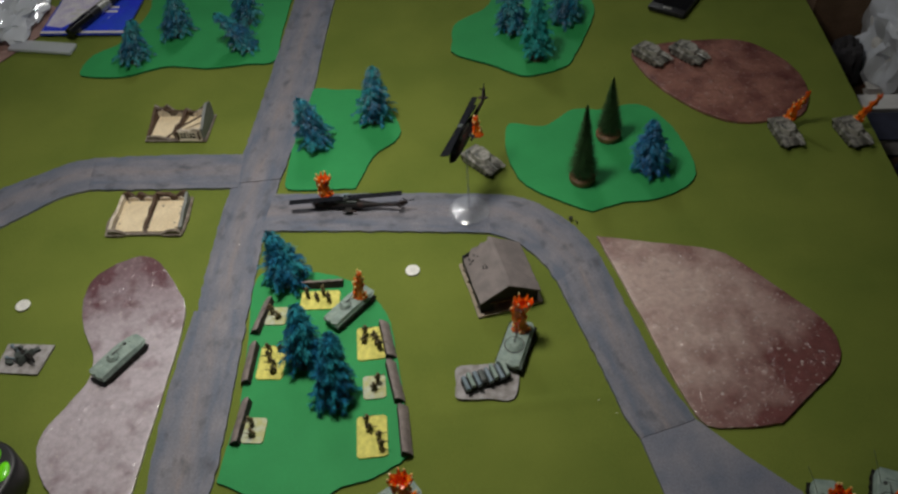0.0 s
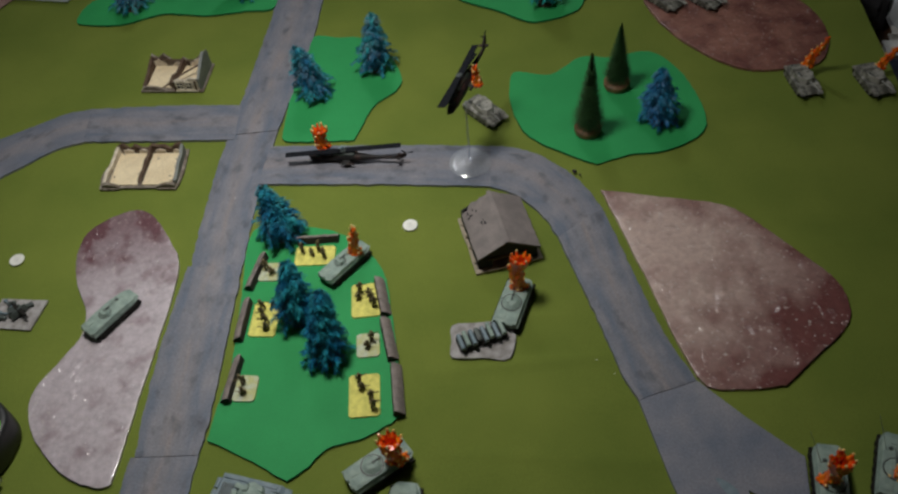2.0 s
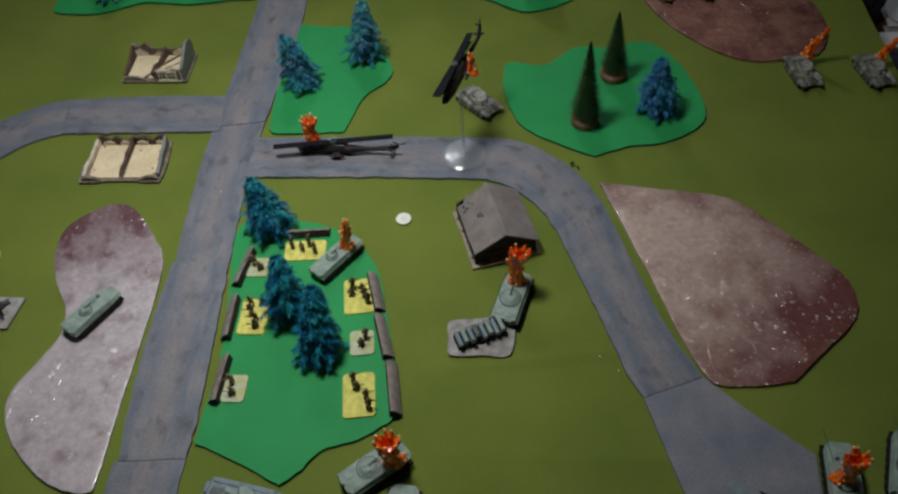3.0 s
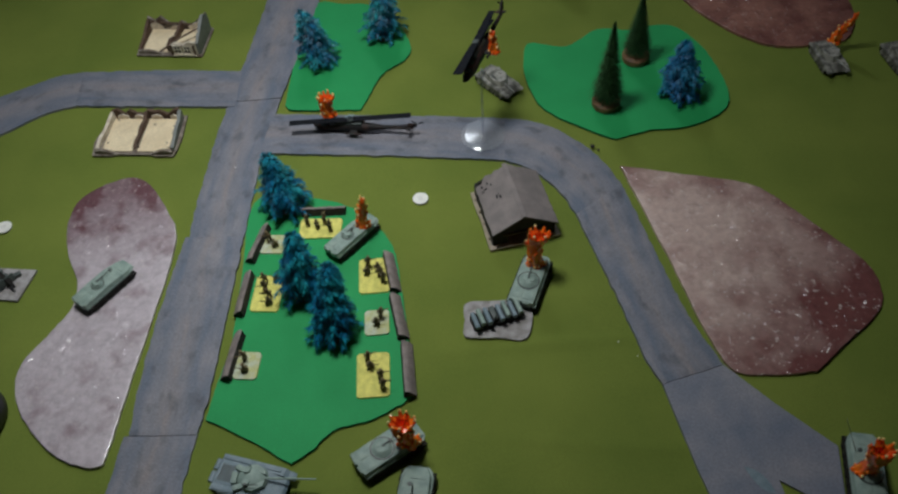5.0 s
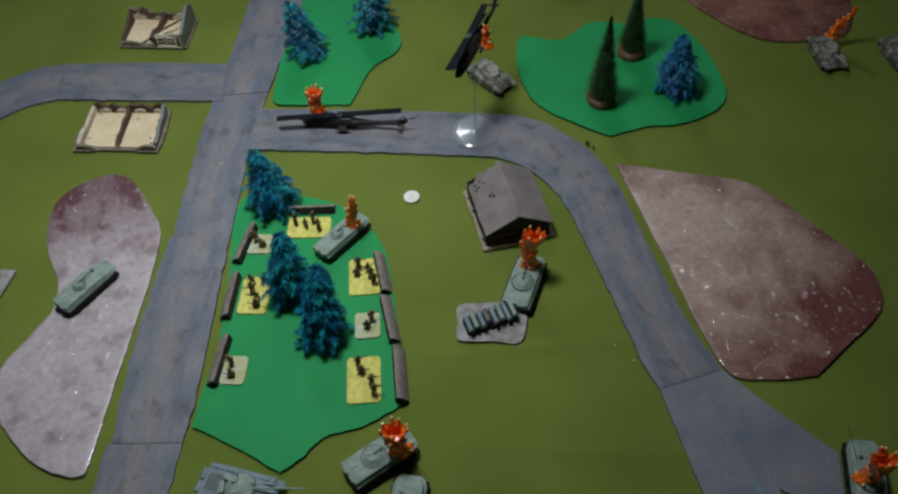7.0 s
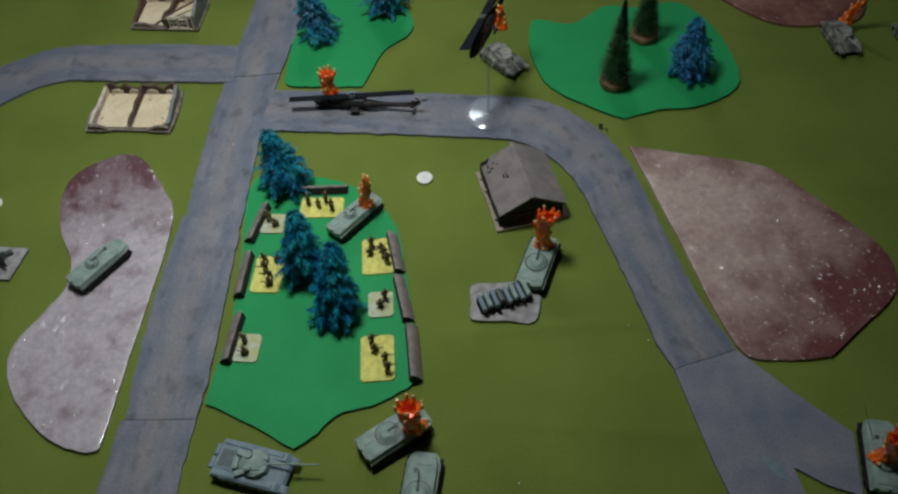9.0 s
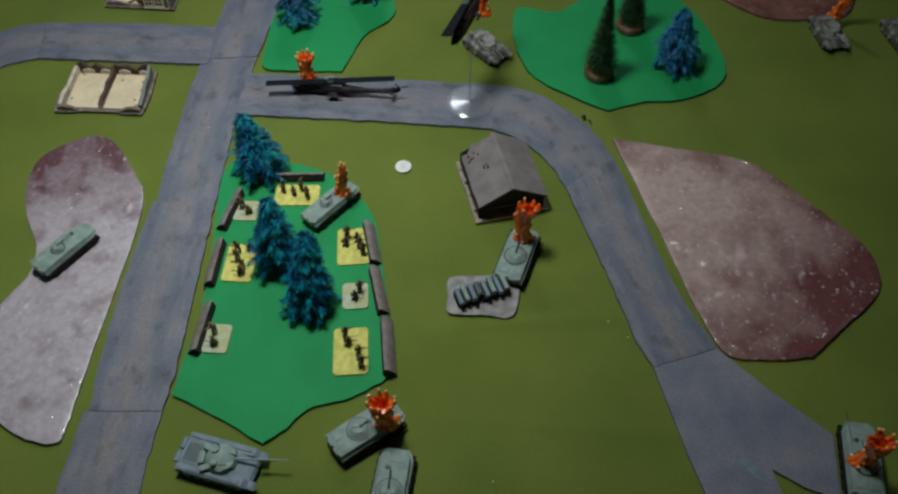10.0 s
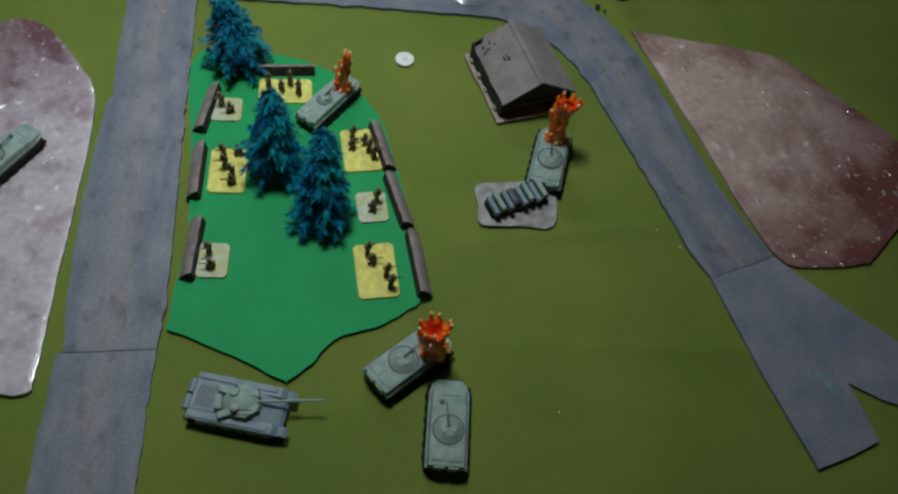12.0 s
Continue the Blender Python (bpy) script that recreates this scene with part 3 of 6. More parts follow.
hill("dark red-brown varnished hill on the cloth", [(0.2698, 1.0607), (0.3104, 1.0762), (0.3780, 1.0813), (0.4348, 1.0727), (0.4744, 1.0332), (0.4935, 0.9847), (0.4921, 0.9385), (0.4697, 0.8966), (0.4232, 0.8884), (0.3786, 0.8912), (0.3387, 0.9187), (0.3002, 0.9658), (0.2750, 1.0195)], HILL_DARK, 5, 0.003)
WOODS = "bright green foam sheet marking a wood"
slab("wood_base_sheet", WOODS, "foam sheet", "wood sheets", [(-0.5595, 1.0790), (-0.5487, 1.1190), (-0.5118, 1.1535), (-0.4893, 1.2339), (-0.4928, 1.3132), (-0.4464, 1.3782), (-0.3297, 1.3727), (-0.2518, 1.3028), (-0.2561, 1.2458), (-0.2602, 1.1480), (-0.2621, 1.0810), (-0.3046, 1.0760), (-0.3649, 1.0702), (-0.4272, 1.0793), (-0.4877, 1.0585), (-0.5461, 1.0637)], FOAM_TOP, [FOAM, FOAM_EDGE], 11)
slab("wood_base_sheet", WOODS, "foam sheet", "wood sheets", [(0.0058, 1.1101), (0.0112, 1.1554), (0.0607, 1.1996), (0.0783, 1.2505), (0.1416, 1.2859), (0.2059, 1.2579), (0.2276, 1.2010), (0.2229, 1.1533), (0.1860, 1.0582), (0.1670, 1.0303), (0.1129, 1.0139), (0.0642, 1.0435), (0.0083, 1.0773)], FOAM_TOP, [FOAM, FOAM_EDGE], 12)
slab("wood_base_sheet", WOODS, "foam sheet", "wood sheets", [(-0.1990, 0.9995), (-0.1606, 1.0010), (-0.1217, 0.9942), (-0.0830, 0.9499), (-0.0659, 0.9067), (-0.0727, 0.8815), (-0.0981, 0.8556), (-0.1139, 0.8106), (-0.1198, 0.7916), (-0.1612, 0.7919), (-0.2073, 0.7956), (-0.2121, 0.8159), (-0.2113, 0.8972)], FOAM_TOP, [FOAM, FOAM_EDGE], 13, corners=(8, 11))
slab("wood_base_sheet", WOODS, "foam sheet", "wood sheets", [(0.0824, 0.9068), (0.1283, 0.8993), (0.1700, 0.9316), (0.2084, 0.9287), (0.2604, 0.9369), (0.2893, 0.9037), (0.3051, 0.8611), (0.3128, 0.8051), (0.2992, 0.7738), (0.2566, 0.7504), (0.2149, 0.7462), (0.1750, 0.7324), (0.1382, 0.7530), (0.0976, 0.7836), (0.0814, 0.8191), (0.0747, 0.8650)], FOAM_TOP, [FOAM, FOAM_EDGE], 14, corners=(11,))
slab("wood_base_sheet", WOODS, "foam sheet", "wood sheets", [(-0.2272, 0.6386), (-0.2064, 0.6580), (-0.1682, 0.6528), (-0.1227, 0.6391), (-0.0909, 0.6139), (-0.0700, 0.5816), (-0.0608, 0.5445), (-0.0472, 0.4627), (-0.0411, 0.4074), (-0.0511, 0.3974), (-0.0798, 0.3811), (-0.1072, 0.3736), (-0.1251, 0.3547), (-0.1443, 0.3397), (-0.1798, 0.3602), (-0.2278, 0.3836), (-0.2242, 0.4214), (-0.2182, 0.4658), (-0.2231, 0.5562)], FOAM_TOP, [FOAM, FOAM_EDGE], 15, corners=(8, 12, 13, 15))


# ---- trees ----
def blue_tree(height, spread, needles, seed, lean=0.0):
    """A plastic fir: whorls of curved branches, each with rows of narrow needles, on a round earth base."""
    rng = random.Random(seed)
    t = thing("fir_tree", "", "model tree", "model trees")
    bm = bmesh.new()
    tube(bm, (0, 0, 0), (0, 0, 0.004), 0.0125, 0.0105, 14)
    for k in range(7):
        a = k * 0.9
        ball(bm, (0.008 * math.cos(a), 0.008 * math.sin(a), 0.0042), (0.0034, 0.003, 0.0022), 7, 5)
    part("base", bm, EARTH_BASE, t, "rough brown earth base")
    bm = bmesh.new()
    last = Vector((0, 0, 0.003))
    spine = lambda h: Vector((lean * h * h * height, 0.1 * lean * h * height, 0.003 + h * (height - 0.003)))
    for k in range(1, 7):
        here = spine(k / 6)
        tube(bm, last, here, 0.0022 * (1 - 0.13 * k), 0.0022 * (1 - 0.13 * (k + 1)) + 0.0001, 7)
        last = here
    part("trunk", bm, BARK, t)
    verts, faces = [], []

    def blade(a, b, w, up):
        """A narrow pointed leaf with a fold."""
        side = (b - a).cross(up).normalized() * w
        n = len(verts)
        mid = a.lerp(b, 0.45)
        verts.extend((a, mid + side, b, mid - side, mid + up * w * 0.6))
        faces.extend(((n, n + 1, n + 4), (n + 1, n + 2, n + 4), (n + 2, n + 3, n + 4), (n + 3, n, n + 4)))

    tiers = 13
    for k in range(tiers):
        h = 0.20 + 0.76 * (k / (tiers - 1)) ** 0.9
        r = spread * (1.06 - h) ** 0.75 * rng.uniform(0.9, 1.12) * (0.85 if k == 0 else 1)
        number = max(5, round(12 - 7 * h))
        for b in range(number):
            angle = 2 * math.pi * (b + rng.uniform(-0.35, 0.35)) / number + k * 0.9
            out = Vector((math.cos(angle), math.sin(angle), 0))
            rise, reach = rng.uniform(0.0, 0.5), r * rng.uniform(0.65, 1.22)
            root = spine(h)
            pts = [root + out * reach * u + Vector((0, 0, reach * (rise * u - 1.0 * u * u + 0.30 * u ** 4))) for u in (0, 0.2, 0.4, 0.6, 0.8, 1.0)]
            for i, (a, c) in enumerate(zip(pts, pts[1:])):
                blade(a, c + (c - a) * 0.35, 0.0011, Vector((0, 0, 1)))
                along = (c - a).normalized()
                across = along.cross(Vector((0, 0, 1))).normalized()
                wide = (0.55, 0.9, 1.0, 0.85, 0.55)[i]
                for s in (-1, 1):
                    for u in (0.05, 0.3, 0.55, 0.8):
                        p = a.lerp(c, u)
                        tip = p + along * rng.uniform(0.0035, 0.0075) + across * s * wide * rng.uniform(0.0035, 0.0080) + Vector((0, 0, rng.uniform(-0.0035, 0.0015)))
                        blade(p, tip, rng.uniform(0.0004, 0.00075), Vector((0, 0, 1)))
                if rng.random() < 0.5:
                    p = a.lerp(c, rng.random())
                    blade(p, p + along * 0.005 + Vector((0, 0, rng.uniform(0.002, 0.005))), 0.0010, across)
    top = spine(1.0)
    for k in range(9):
        a = k * 0.7
        blade(top - Vector((0, 0, 0.006)), top + Vector((0.003 * math.cos(a), 0.003 * math.sin(a), rng.uniform(0, 0.004))), 0.0008, Vector((math.sin(a), -math.cos(a), 0)))
    data = bpy.data.meshes.new("crown")
    data.from_pydata([tuple(v) for v in verts], [], faces)
    data.materials.append(needles)
    crown = new("crown", data)
    crown.parent = t
    return t


def brush_tree(height, spread, seed):
    """A bottle-brush fir: a wire stem packed with fine bristles, on a turned wooden foot."""
    rng = random.Random(seed)
    t = thing("brush_tree", "dark green bottle-brush fir on a turned wooden foot", "model tree", "model trees")
    bm = bmesh.new()
    for a, b, r0, r1 in ((0, 0.003, 0.0150, 0.0165), (0.003, 0.008, 0.0165, 0.0165), (0.008, 0.0105, 0.0165, 0.0135)):
        tube(bm, (0, 0, a), (0, 0, b), r0, r1, 24)
    part("base", bm, WOOD_BASE, t, "turned wooden foot with a pale rim")
    bm = bmesh.new()
    tube(bm, (0, 0, 0.010), (0, 0, height), 0.0012, 0.0006, 7)
    part("trunk", bm, BARK, t)
    verts, faces = [], []
    for k in range(2600):
        h = rng.random() ** 1.25
        z = 0.013 + h * (height - 0.014)
        r = (spread * (1 - h) ** 0.9 + 0.0012) * rng.uniform(0.72, 1.06)
        a = rng.uniform(0, 2 * math.pi)
        out = Vector((math.cos(a), math.sin(a), 0))
        side = Vector((-out.y, out.x, 0)) * 0.00038
        root, tip = Vector((0, 0, z)), Vector((0, 0, z + rng.uniform(0.0, 0.006))) + out * r
        mid = root.lerp(tip, 0.5) + Vector((0, 0, 0.0006))
        n = len(verts)
        verts += [root + side, root - side, mid - side, mid + side, tip]
        faces += [(n, n + 1, n + 2, n + 3), (n + 3, n + 2, n + 4)]
    data = bpy.data.meshes.new("crown")
    data.from_pydata([tuple(v) for v in verts], [], faces)
    data.materials.append(NEEDLE_GREEN)
    crown = new("crown", data)
    crown.parent = t
    return t


BLUE_FIR = "blue-green plastic fir tree on a green foam sheet"
for x, y, turn, height, spread, needles, lean, label in (
        (-0.1190, 0.4740, 77, 0.081, 0.0300, NEEDLE_BLUE, 0.29, "blue-green plastic fir standing among the yellow infantry bases"),
        (-0.1540, 0.5230, 90, 0.080, 0.0300, NEEDLE_BLUE, 0.16, "blue-green plastic fir standing among the yellow infantry bases"),
        (-0.1870, 0.6390, 140, 0.074, 0.0315, NEEDLE_BLUE, 0.16, "leaning blue-green plastic fir beside the road"),
        (-0.1790, 0.8820, 175, 0.078, 0.0310, NEEDLE_BLUE, 0.14, "leaning blue-green plastic fir beside the road"),
        (-0.1010, 0.9300, 30, 0.084, 0.0305, NEEDLE_BLUE, 0.06, BLUE_FIR),
        (0.2540, 0.8040, 100, 0.076, 0.0310, NEEDLE_DEEP, 0.05, "deep blue plastic fir beside the dark green firs"),
        (-0.4800, 1.1000, 5, 0.068, 0.0315, NEEDLE_BLUE, 0.22, BLUE_FIR),
        (-0.4280, 1.1650, 8, 0.072, 0.0315, NEEDLE_BLUE, 0.20, BLUE_FIR),
        (-0.3230, 1.1920, 355, 0.070, 0.0315, NEEDLE_BLUE, 0.18, BLUE_FIR),
        (-0.3080, 1.1180, 172, 0.062, 0.0260, NEEDLE_BLUE, 0.60, "drooping blue-green plastic fir bent to one side"),
        (0.1300, 1.0570, 33, 0.104, 0.0290, NEEDLE_AQUA, 0.0, "bright turquoise plastic fir on a brown base"),
        (0.0970, 1.1320, 66, 0.078, 0.0330, NEEDLE_BLUE, 0.0, BLUE_FIR),
        (0.1800, 1.1500, 5, 0.072, 0.0330, NEEDLE_BLUE, 0.0, BLUE_FIR)):
    fir = blue_tree(height, spread, needles, int(1000 * height + turn), lean)
    fir.matrix_basis = pose(x, y, FOAM_TOP, 0, 0, turn)
    tagged(fir, label)
for x, y, height, spread in ((0.1680, 0.7890, 0.116, 0.0220), (0.2110, 0.8700, 0.093, 0.0200)):
    brush_tree(height, spread, int(height * 1000)).matrix_basis = pose(x, y, FOAM_TOP)


# ---- vehicles, facing +x ----
def running_gear(t, length, width, height, wheels, mat_side):
    """Tracks with sloping ends and road wheels, left and right."""
    w = width * 0.2
    for s in (-1, 1):
        y = s * (width / 2 - w / 2)
        bm = bmesh.new()
        a = length / 2
        profile(bm, [(-a * 0.82, 0), (a * 0.78, 0), (a * 0.97, height * 0.55), (a * 0.93, height * 0.9), (-a * 0.96, height * 0.9), (-a * 0.99, height * 0.5)], y - w / 2, y + w / 2)
        for k in range(22):
            u = -a * 0.80 + k * (a * 1.56) / 21
            box(bm, (u, y, 0.0002), (length / 46, w * 1.04, 0.0009))
        track = part("track", bm, TRACK, t, "dark metal track", smooth=False)
        for k in range(wheels):
            x = -a * 0.72 + k * (a * 1.42) / (wheels - 1)
            bm = bmesh.new()
            r = height * 0.34
            tube(bm, (x, y + s * w * 0.48, r + 0.0005), (x, y + s * (w * 0.48 + 0.0009), r + 0.0005), r, r * 0.9, 12)
            tube(bm, (x, y + s * w * 0.5, r + 0.0005), (x, y + s * (w * 0.5 + 0.0013), r + 0.0005), r * 0.35, r * 0.3, 8)
            part("road_wheel", bm, mat_side, track)


def settle(t, k, plan=1.0):
    """Lowers a vehicle's build to the flat look of a small-scale casting."""
    for data in {o.data for o in t.children_recursive}:
        data.transform(Matrix.Diagonal((plan, plan, k, 1)))
    return t


def carrier(paint, label, aim=0.12, slim=1.0):
    """A low tracked troop carrier: long wedge bow, flat deck over a fender ledge, low round turret set back, thin gun."""
    t = thing("troop_carrier", label, "model vehicle", "tracked troop carriers")
    L, W = 0.0635, 0.0302 * slim
    running_gear(t, L * 0.97, W, 0.0092, 6, TRACK)
    bm = bmesh.new()
    h = W * 0.465
    prism(bm, [(-L * 0.5, -h), (L * 0.34, -h), (L * 0.44, -h * 0.86), (L * 0.5, -h * 0.62), (L * 0.5, h * 0.62), (L * 0.44, h * 0.86), (L * 0.34, h), (-L * 0.5, h)], 0.0072, 0.0086)
    part("fender", bm, paint, t, smooth=False)
    bm = bmesh.new()
    stations = ((-0.495, 0.93, 0.84, 0.0142), (-0.20, 0.93, 0.85, 0.0150), (0.10, 0.93, 0.84, 0.0150), (0.36, 0.88, 0.78, 0.0122), (0.485, 0.58, 0.50, 0.0102))
    rows = [[bm.verts.new((L * x, y * h, z)) for y, z in ((-low, 0.0084), (-low * 0.985, 0.0098), (-high, z), (high, z), (low * 0.985, 0.0098), (low, 0.0084))] for x, low, high, z in stations]
    for r, q in zip(rows, rows[1:]):
        for i in range(5):
            bm.faces.new((r[i], q[i], q[i + 1], r[i + 1]))
    bm.faces.new(rows[0]), bm.faces.new(rows[-1])
    bmesh.ops.recalc_face_normals(bm, faces=bm.faces[:])
    bmesh.ops.bevel(bm, geom=[e for e in bm.edges if e.calc_face_angle(0) > 0.5], offset=0.0005, segments=2, affect="EDGES", profile=0.5)
    part("hull", bm, paint, t)
    tx = -L * 0.10
    k = 1.0 if slim > 0.85 else 0.62
    # Dark disc round the turret foot, painting in its shadow line.
    bm = bmesh.new()
    tube(bm, (tx, 0, 0.0147), (tx, 0, 0.01535), 0.0112 * k, 0.0110 * k, 28)
    part("turret_shadow_ring", bm, GUNMETAL, t, "dark ring painted as the turret's shadow line")
    bm = bmesh.new()
    for z0, z1, r0, r1 in ((0.0148, 0.0160, 0.0098, 0.0095), (0.0160, 0.0186, 0.0092, 0.0060), (0.0186, 0.0190, 0.0060, 0.0052)):
        tube(bm, (tx, 0, z0), (tx, 0, z1), r0 * k, r1 * k, 24)
    turret = part("turret", bm, paint, t)
    c, s = math.cos(aim), math.sin(aim)
    at = lambda d, e, z: (tx + c * d - s * e, s * d + c * e, z)
    for e in (-0.0032, 0.0032):
        bm = bmesh.new()
        tube(bm, at(-0.0016, e, 0.0176), at(-0.0016, e, 0.0199), 0.0024 * k, 0.0020 * k, 12)
        part("hatch", bm, paint, turret)
    bm = bmesh.new()
    tube(bm, at(0.0005, 0, 0.0190), at(0.0085, 0, 0.0186), 0.0012, 0.0009, 10)
    tube(bm, at(0.0085, 0, 0.0186), at(0.0190, 0, 0.0182), 0.0005, 0.0004, 8)
    part("gun", bm, GUNMETAL, turret)
    for s in (-1, 1):
        bm = bmesh.new()
        box(bm, (-L * 0.37, s * h * 0.40, 0.0147), (L * 0.15, h * 0.62, 0.0008), bevel=0.0003)
        part("deck_hatch", bm, paint, t)
        bm = bmesh.new()
        box(bm, (-L * 0.503, s * h * 0.34, 0.0098), (0.0016, h * 0.52, 0.0070), bevel=0.0004)
        part("rear_door", bm, paint, t)
        bm = bmesh.new()
        box(bm, (-L * 0.04, s * h * 0.955, 0.0090), (L * 0.80, h * 0.07, 0.0012), bevel=0.0003)
        part("side_rail", bm, paint, t)
    bm = bmesh.new()
    tube(bm, (L * 0.21, h * 0.36, 0.0128), (L * 0.205, h * 0.36, 0.0150), 0.0022, 0.0018, 12)
    part("driver_hatch", bm, GUNMETAL, t)
    bm = bmesh.new()
    for i in range(4):
        box(bm, (L * (0.30 + 0.04 * i), -h * 0.12, 0.0131 - 0.0009 * i), (0.0006, h * 0.95, 0.0006), ry=10)
    part("bow_ribs", bm, paint, t)
    for ob in t.children_recursive:
        if ob.name.split(".")[0] not in ("track", "road_wheel"):
            ob.data.transform(Matrix.Translation((0, 0, 0.0022)))
    return settle(t, 0.88)


def battle_tank(paint, upper, label, aim=0.0, angular=False, steel_gun=False, barrel=0.044):
    """A main battle tank: broad hull, skirts, a cast or boxy turret, a long gun and stowage."""
    t = thing("battle_tank", label, "model tank", "model tanks")
    L, W = 0.0640, 0.0325
    running_gear(t, L * 0.97, W, 0.0105, 6, paint)
    bm = bmesh.new()
    profile(bm, [(-L * 0.5, 0.0050), (-L * 0.485, 0.0128), (L * 0.20, 0.0132), (L * 0.46, 0.0085), (L * 0.5, 0.0062), (L * 0.40, 0.0030)], -W * 0.30, W * 0.30)
    part("hull", bm, paint, t, smooth=False)
    bm = bmesh.new()
    for s in (-1, 1):
        profile(bm, [(-L * 0.5, 0.0096), (-L * 0.49, 0.0122), (L * 0.40, 0.0124), (L * 0.49, 0.0085), (L * 0.46, 0.0080), (L * 0.38, 0.0098)], s * W * 0.30, s * W * 0.51)
        box(bm, (-L * 0.06, s * W * 0.43, 0.0122), (L * 0.84, W * 0.13, 0.0022), bevel=0.0009)
    part("fender", bm, paint, t, smooth=False)
    for s in (-1, 1):
        bm = bmesh.new()
        box(bm, (L * 0.02, s * W * 0.515, 0.0088), (L * 0.80, 0.0007, 0.0056))
        part("side_skirt", bm, paint, t, smooth=False)
    for s in (-1, 1):
        bm = bmesh.new()
        box(bm, (L * 0.515, s * W * 0.39, 0.0088), (L * 0.10, W * 0.22, 0.0022), bevel=0.0005, ry=18)
        part("front_mudguard", bm, paint, t)
    bm = bmesh.new()
    for k in range(6):
        box(bm, (-L * (0.27 + 0.032 * k), 0, 0.0133), (0.0011, W * 0.46, 0.0007))
    part("engine_grille", bm, GUNMETAL, t, smooth=False)
    if not angular:
        for s in (-1, 1):
            bm = bmesh.new()
            tube(bm, (-L * 0.515, s * W * 0.03, 0.0112), (-L * 0.515, s * W * 0.33, 0.0112), 0.0028, 0.0028, 12)
            part("fuel_drum", bm, paint, t)


    bm = bmesh.new()
    if angular:
        outline = [(0.0155, -0.006), (0.0155, 0.006), (0.004, 0.0135), (-0.017, 0.0125), (-0.019, 0.009), (-0.019, -0.009), (-0.017, -0.0125), (0.004, -0.0135)]
        prism(bm, outline, 0.0130, 0.0205, draft=0.12)
        box(bm, (-0.021, 0, 0.0170), (0.005, 0.018, 0.0040), bevel=0.0004)
    else:
        ball(bm, (0.0, 0, 0.0130), (0.0128, 0.0118, 0.0074), 20, 12)
        for s in (-1, 1):
            prism(bm, [(0.0145, s * 0.0012), (0.0128, s * 0.0075), (0.0030, s * 0.0132), (-0.0050, s * 0.0118), (0.0, s * 0.0060)], 0.0142, 0.0184, draft=0.22)
            box(bm, (-0.0105, s * 0.0085, 0.0158), (0.0085, 0.0050, 0.0036), -s * 22, bevel=0.0007)
        box(bm, (-0.0145, 0, 0.0158), (0.0050, 0.0105, 0.0036), bevel=0.0007)
    bmesh.ops.transform(bm, matrix=pose(L * 0.02, 0, 0, 0, 0, math.degrees(aim)), verts=bm.verts[:])
    turret = part("turret", bm, upper, t)
    turn = pose(L * 0.02, 0, 0, 0, 0, math.degrees(aim))
    bm = bmesh.new()
    tube(bm, (0.012, 0, 0.0163), (0.012 + barrel * 0.45, 0, 0.0168), 0.0011, 0.0009, 10)
    tube(bm, (0.012 + barrel * 0.45, 0, 0.0168), (0.012 + barrel * 0.62, 0, 0.0170), 0.0013, 0.0013, 10)
    tube(bm, (0.012 + barrel * 0.62, 0, 0.0170), (0.012 + barrel, 0, 0.0174), 0.0008, 0.0007, 10)
    bmesh.ops.transform(bm, matrix=turn, verts=bm.verts[:])
    part("gun", bm, STEEL if steel_gun else upper, turret)
    for x, y, r in ((-0.004, 0.0056, 0.0034), (-0.003, -0.0058, 0.0030)):
        bm = bmesh.new()
        tube(bm, (x, y, 0.0190), (x, y, 0.0218), r, r * 0.86, 14)
        bmesh.ops.transform(bm, matrix=turn, verts=bm.verts[:])
        part("hatch", bm, upper, turret)
    bm = bmesh.new()
    tube(bm, (-0.003, -0.0085, 0.0222), (0.0085, -0.0085, 0.0232), 0.0006, 0.0005, 7)
    box(bm, (-0.003, -0.0080, 0.0216), (0.0035, 0.0018, 0.0022))
    bmesh.ops.transform(bm, matrix=turn, verts=bm.verts[:])
    part("machine_gun", bm, GUNMETAL, turret)
    return settle(t, 0.85, 0.84 if angular else 1.0)


def antenna(t, x, y, z, tall):
    bm = bmesh.new()
    tube(bm, (x, y, z), (x + 0.012, y + 0.016, z + tall), 0.0004, 0.0002, 6)
    part("antenna", bm, GREY_GREEN, t)


PALE_CARRIER = "grey-green tracked troop carrier standing on the green cloth"
for x, y, z, turn, label in ((-0.0355, 0.3021, 0, 82.3, PALE_CARRIER),
                             (-0.0583, 0.3516, 0, 36.0, "grey-green tracked troop carrier with a flame marker on its deck"),
                             (-0.1110, 0.5905, FOAM_TOP, 50.5, "grey-green tracked troop carrier on the wood, marked burning"),
                             (0.0702, 0.5313, 0, 71.0, "grey-green tracked troop carrier marked burning beside the barn"),
                             (-0.3575, 0.5311, HILL_TOP, 55.4, "grey-green tracked troop carrier standing on the pale hill")):
    slim = 0.78 if "wood" in label else 0.84 if "hill" in label else 1.0
    carrier(GREY_GREEN, label, 0.12, slim).matrix_basis = pose(x, y, z + 0.0002, 0, 0, turn)
battle_tank(BLUE_GREEN, GREY_GREEN, "blue-grey battle tank with a long gun beside the wood", radians(13)).matrix_basis = pose(-0.1747, 0.3220, 0.0002, 0, 0, -14.7)
CAMO_TANK = "grey and brown camouflaged battle tank on the red hill"
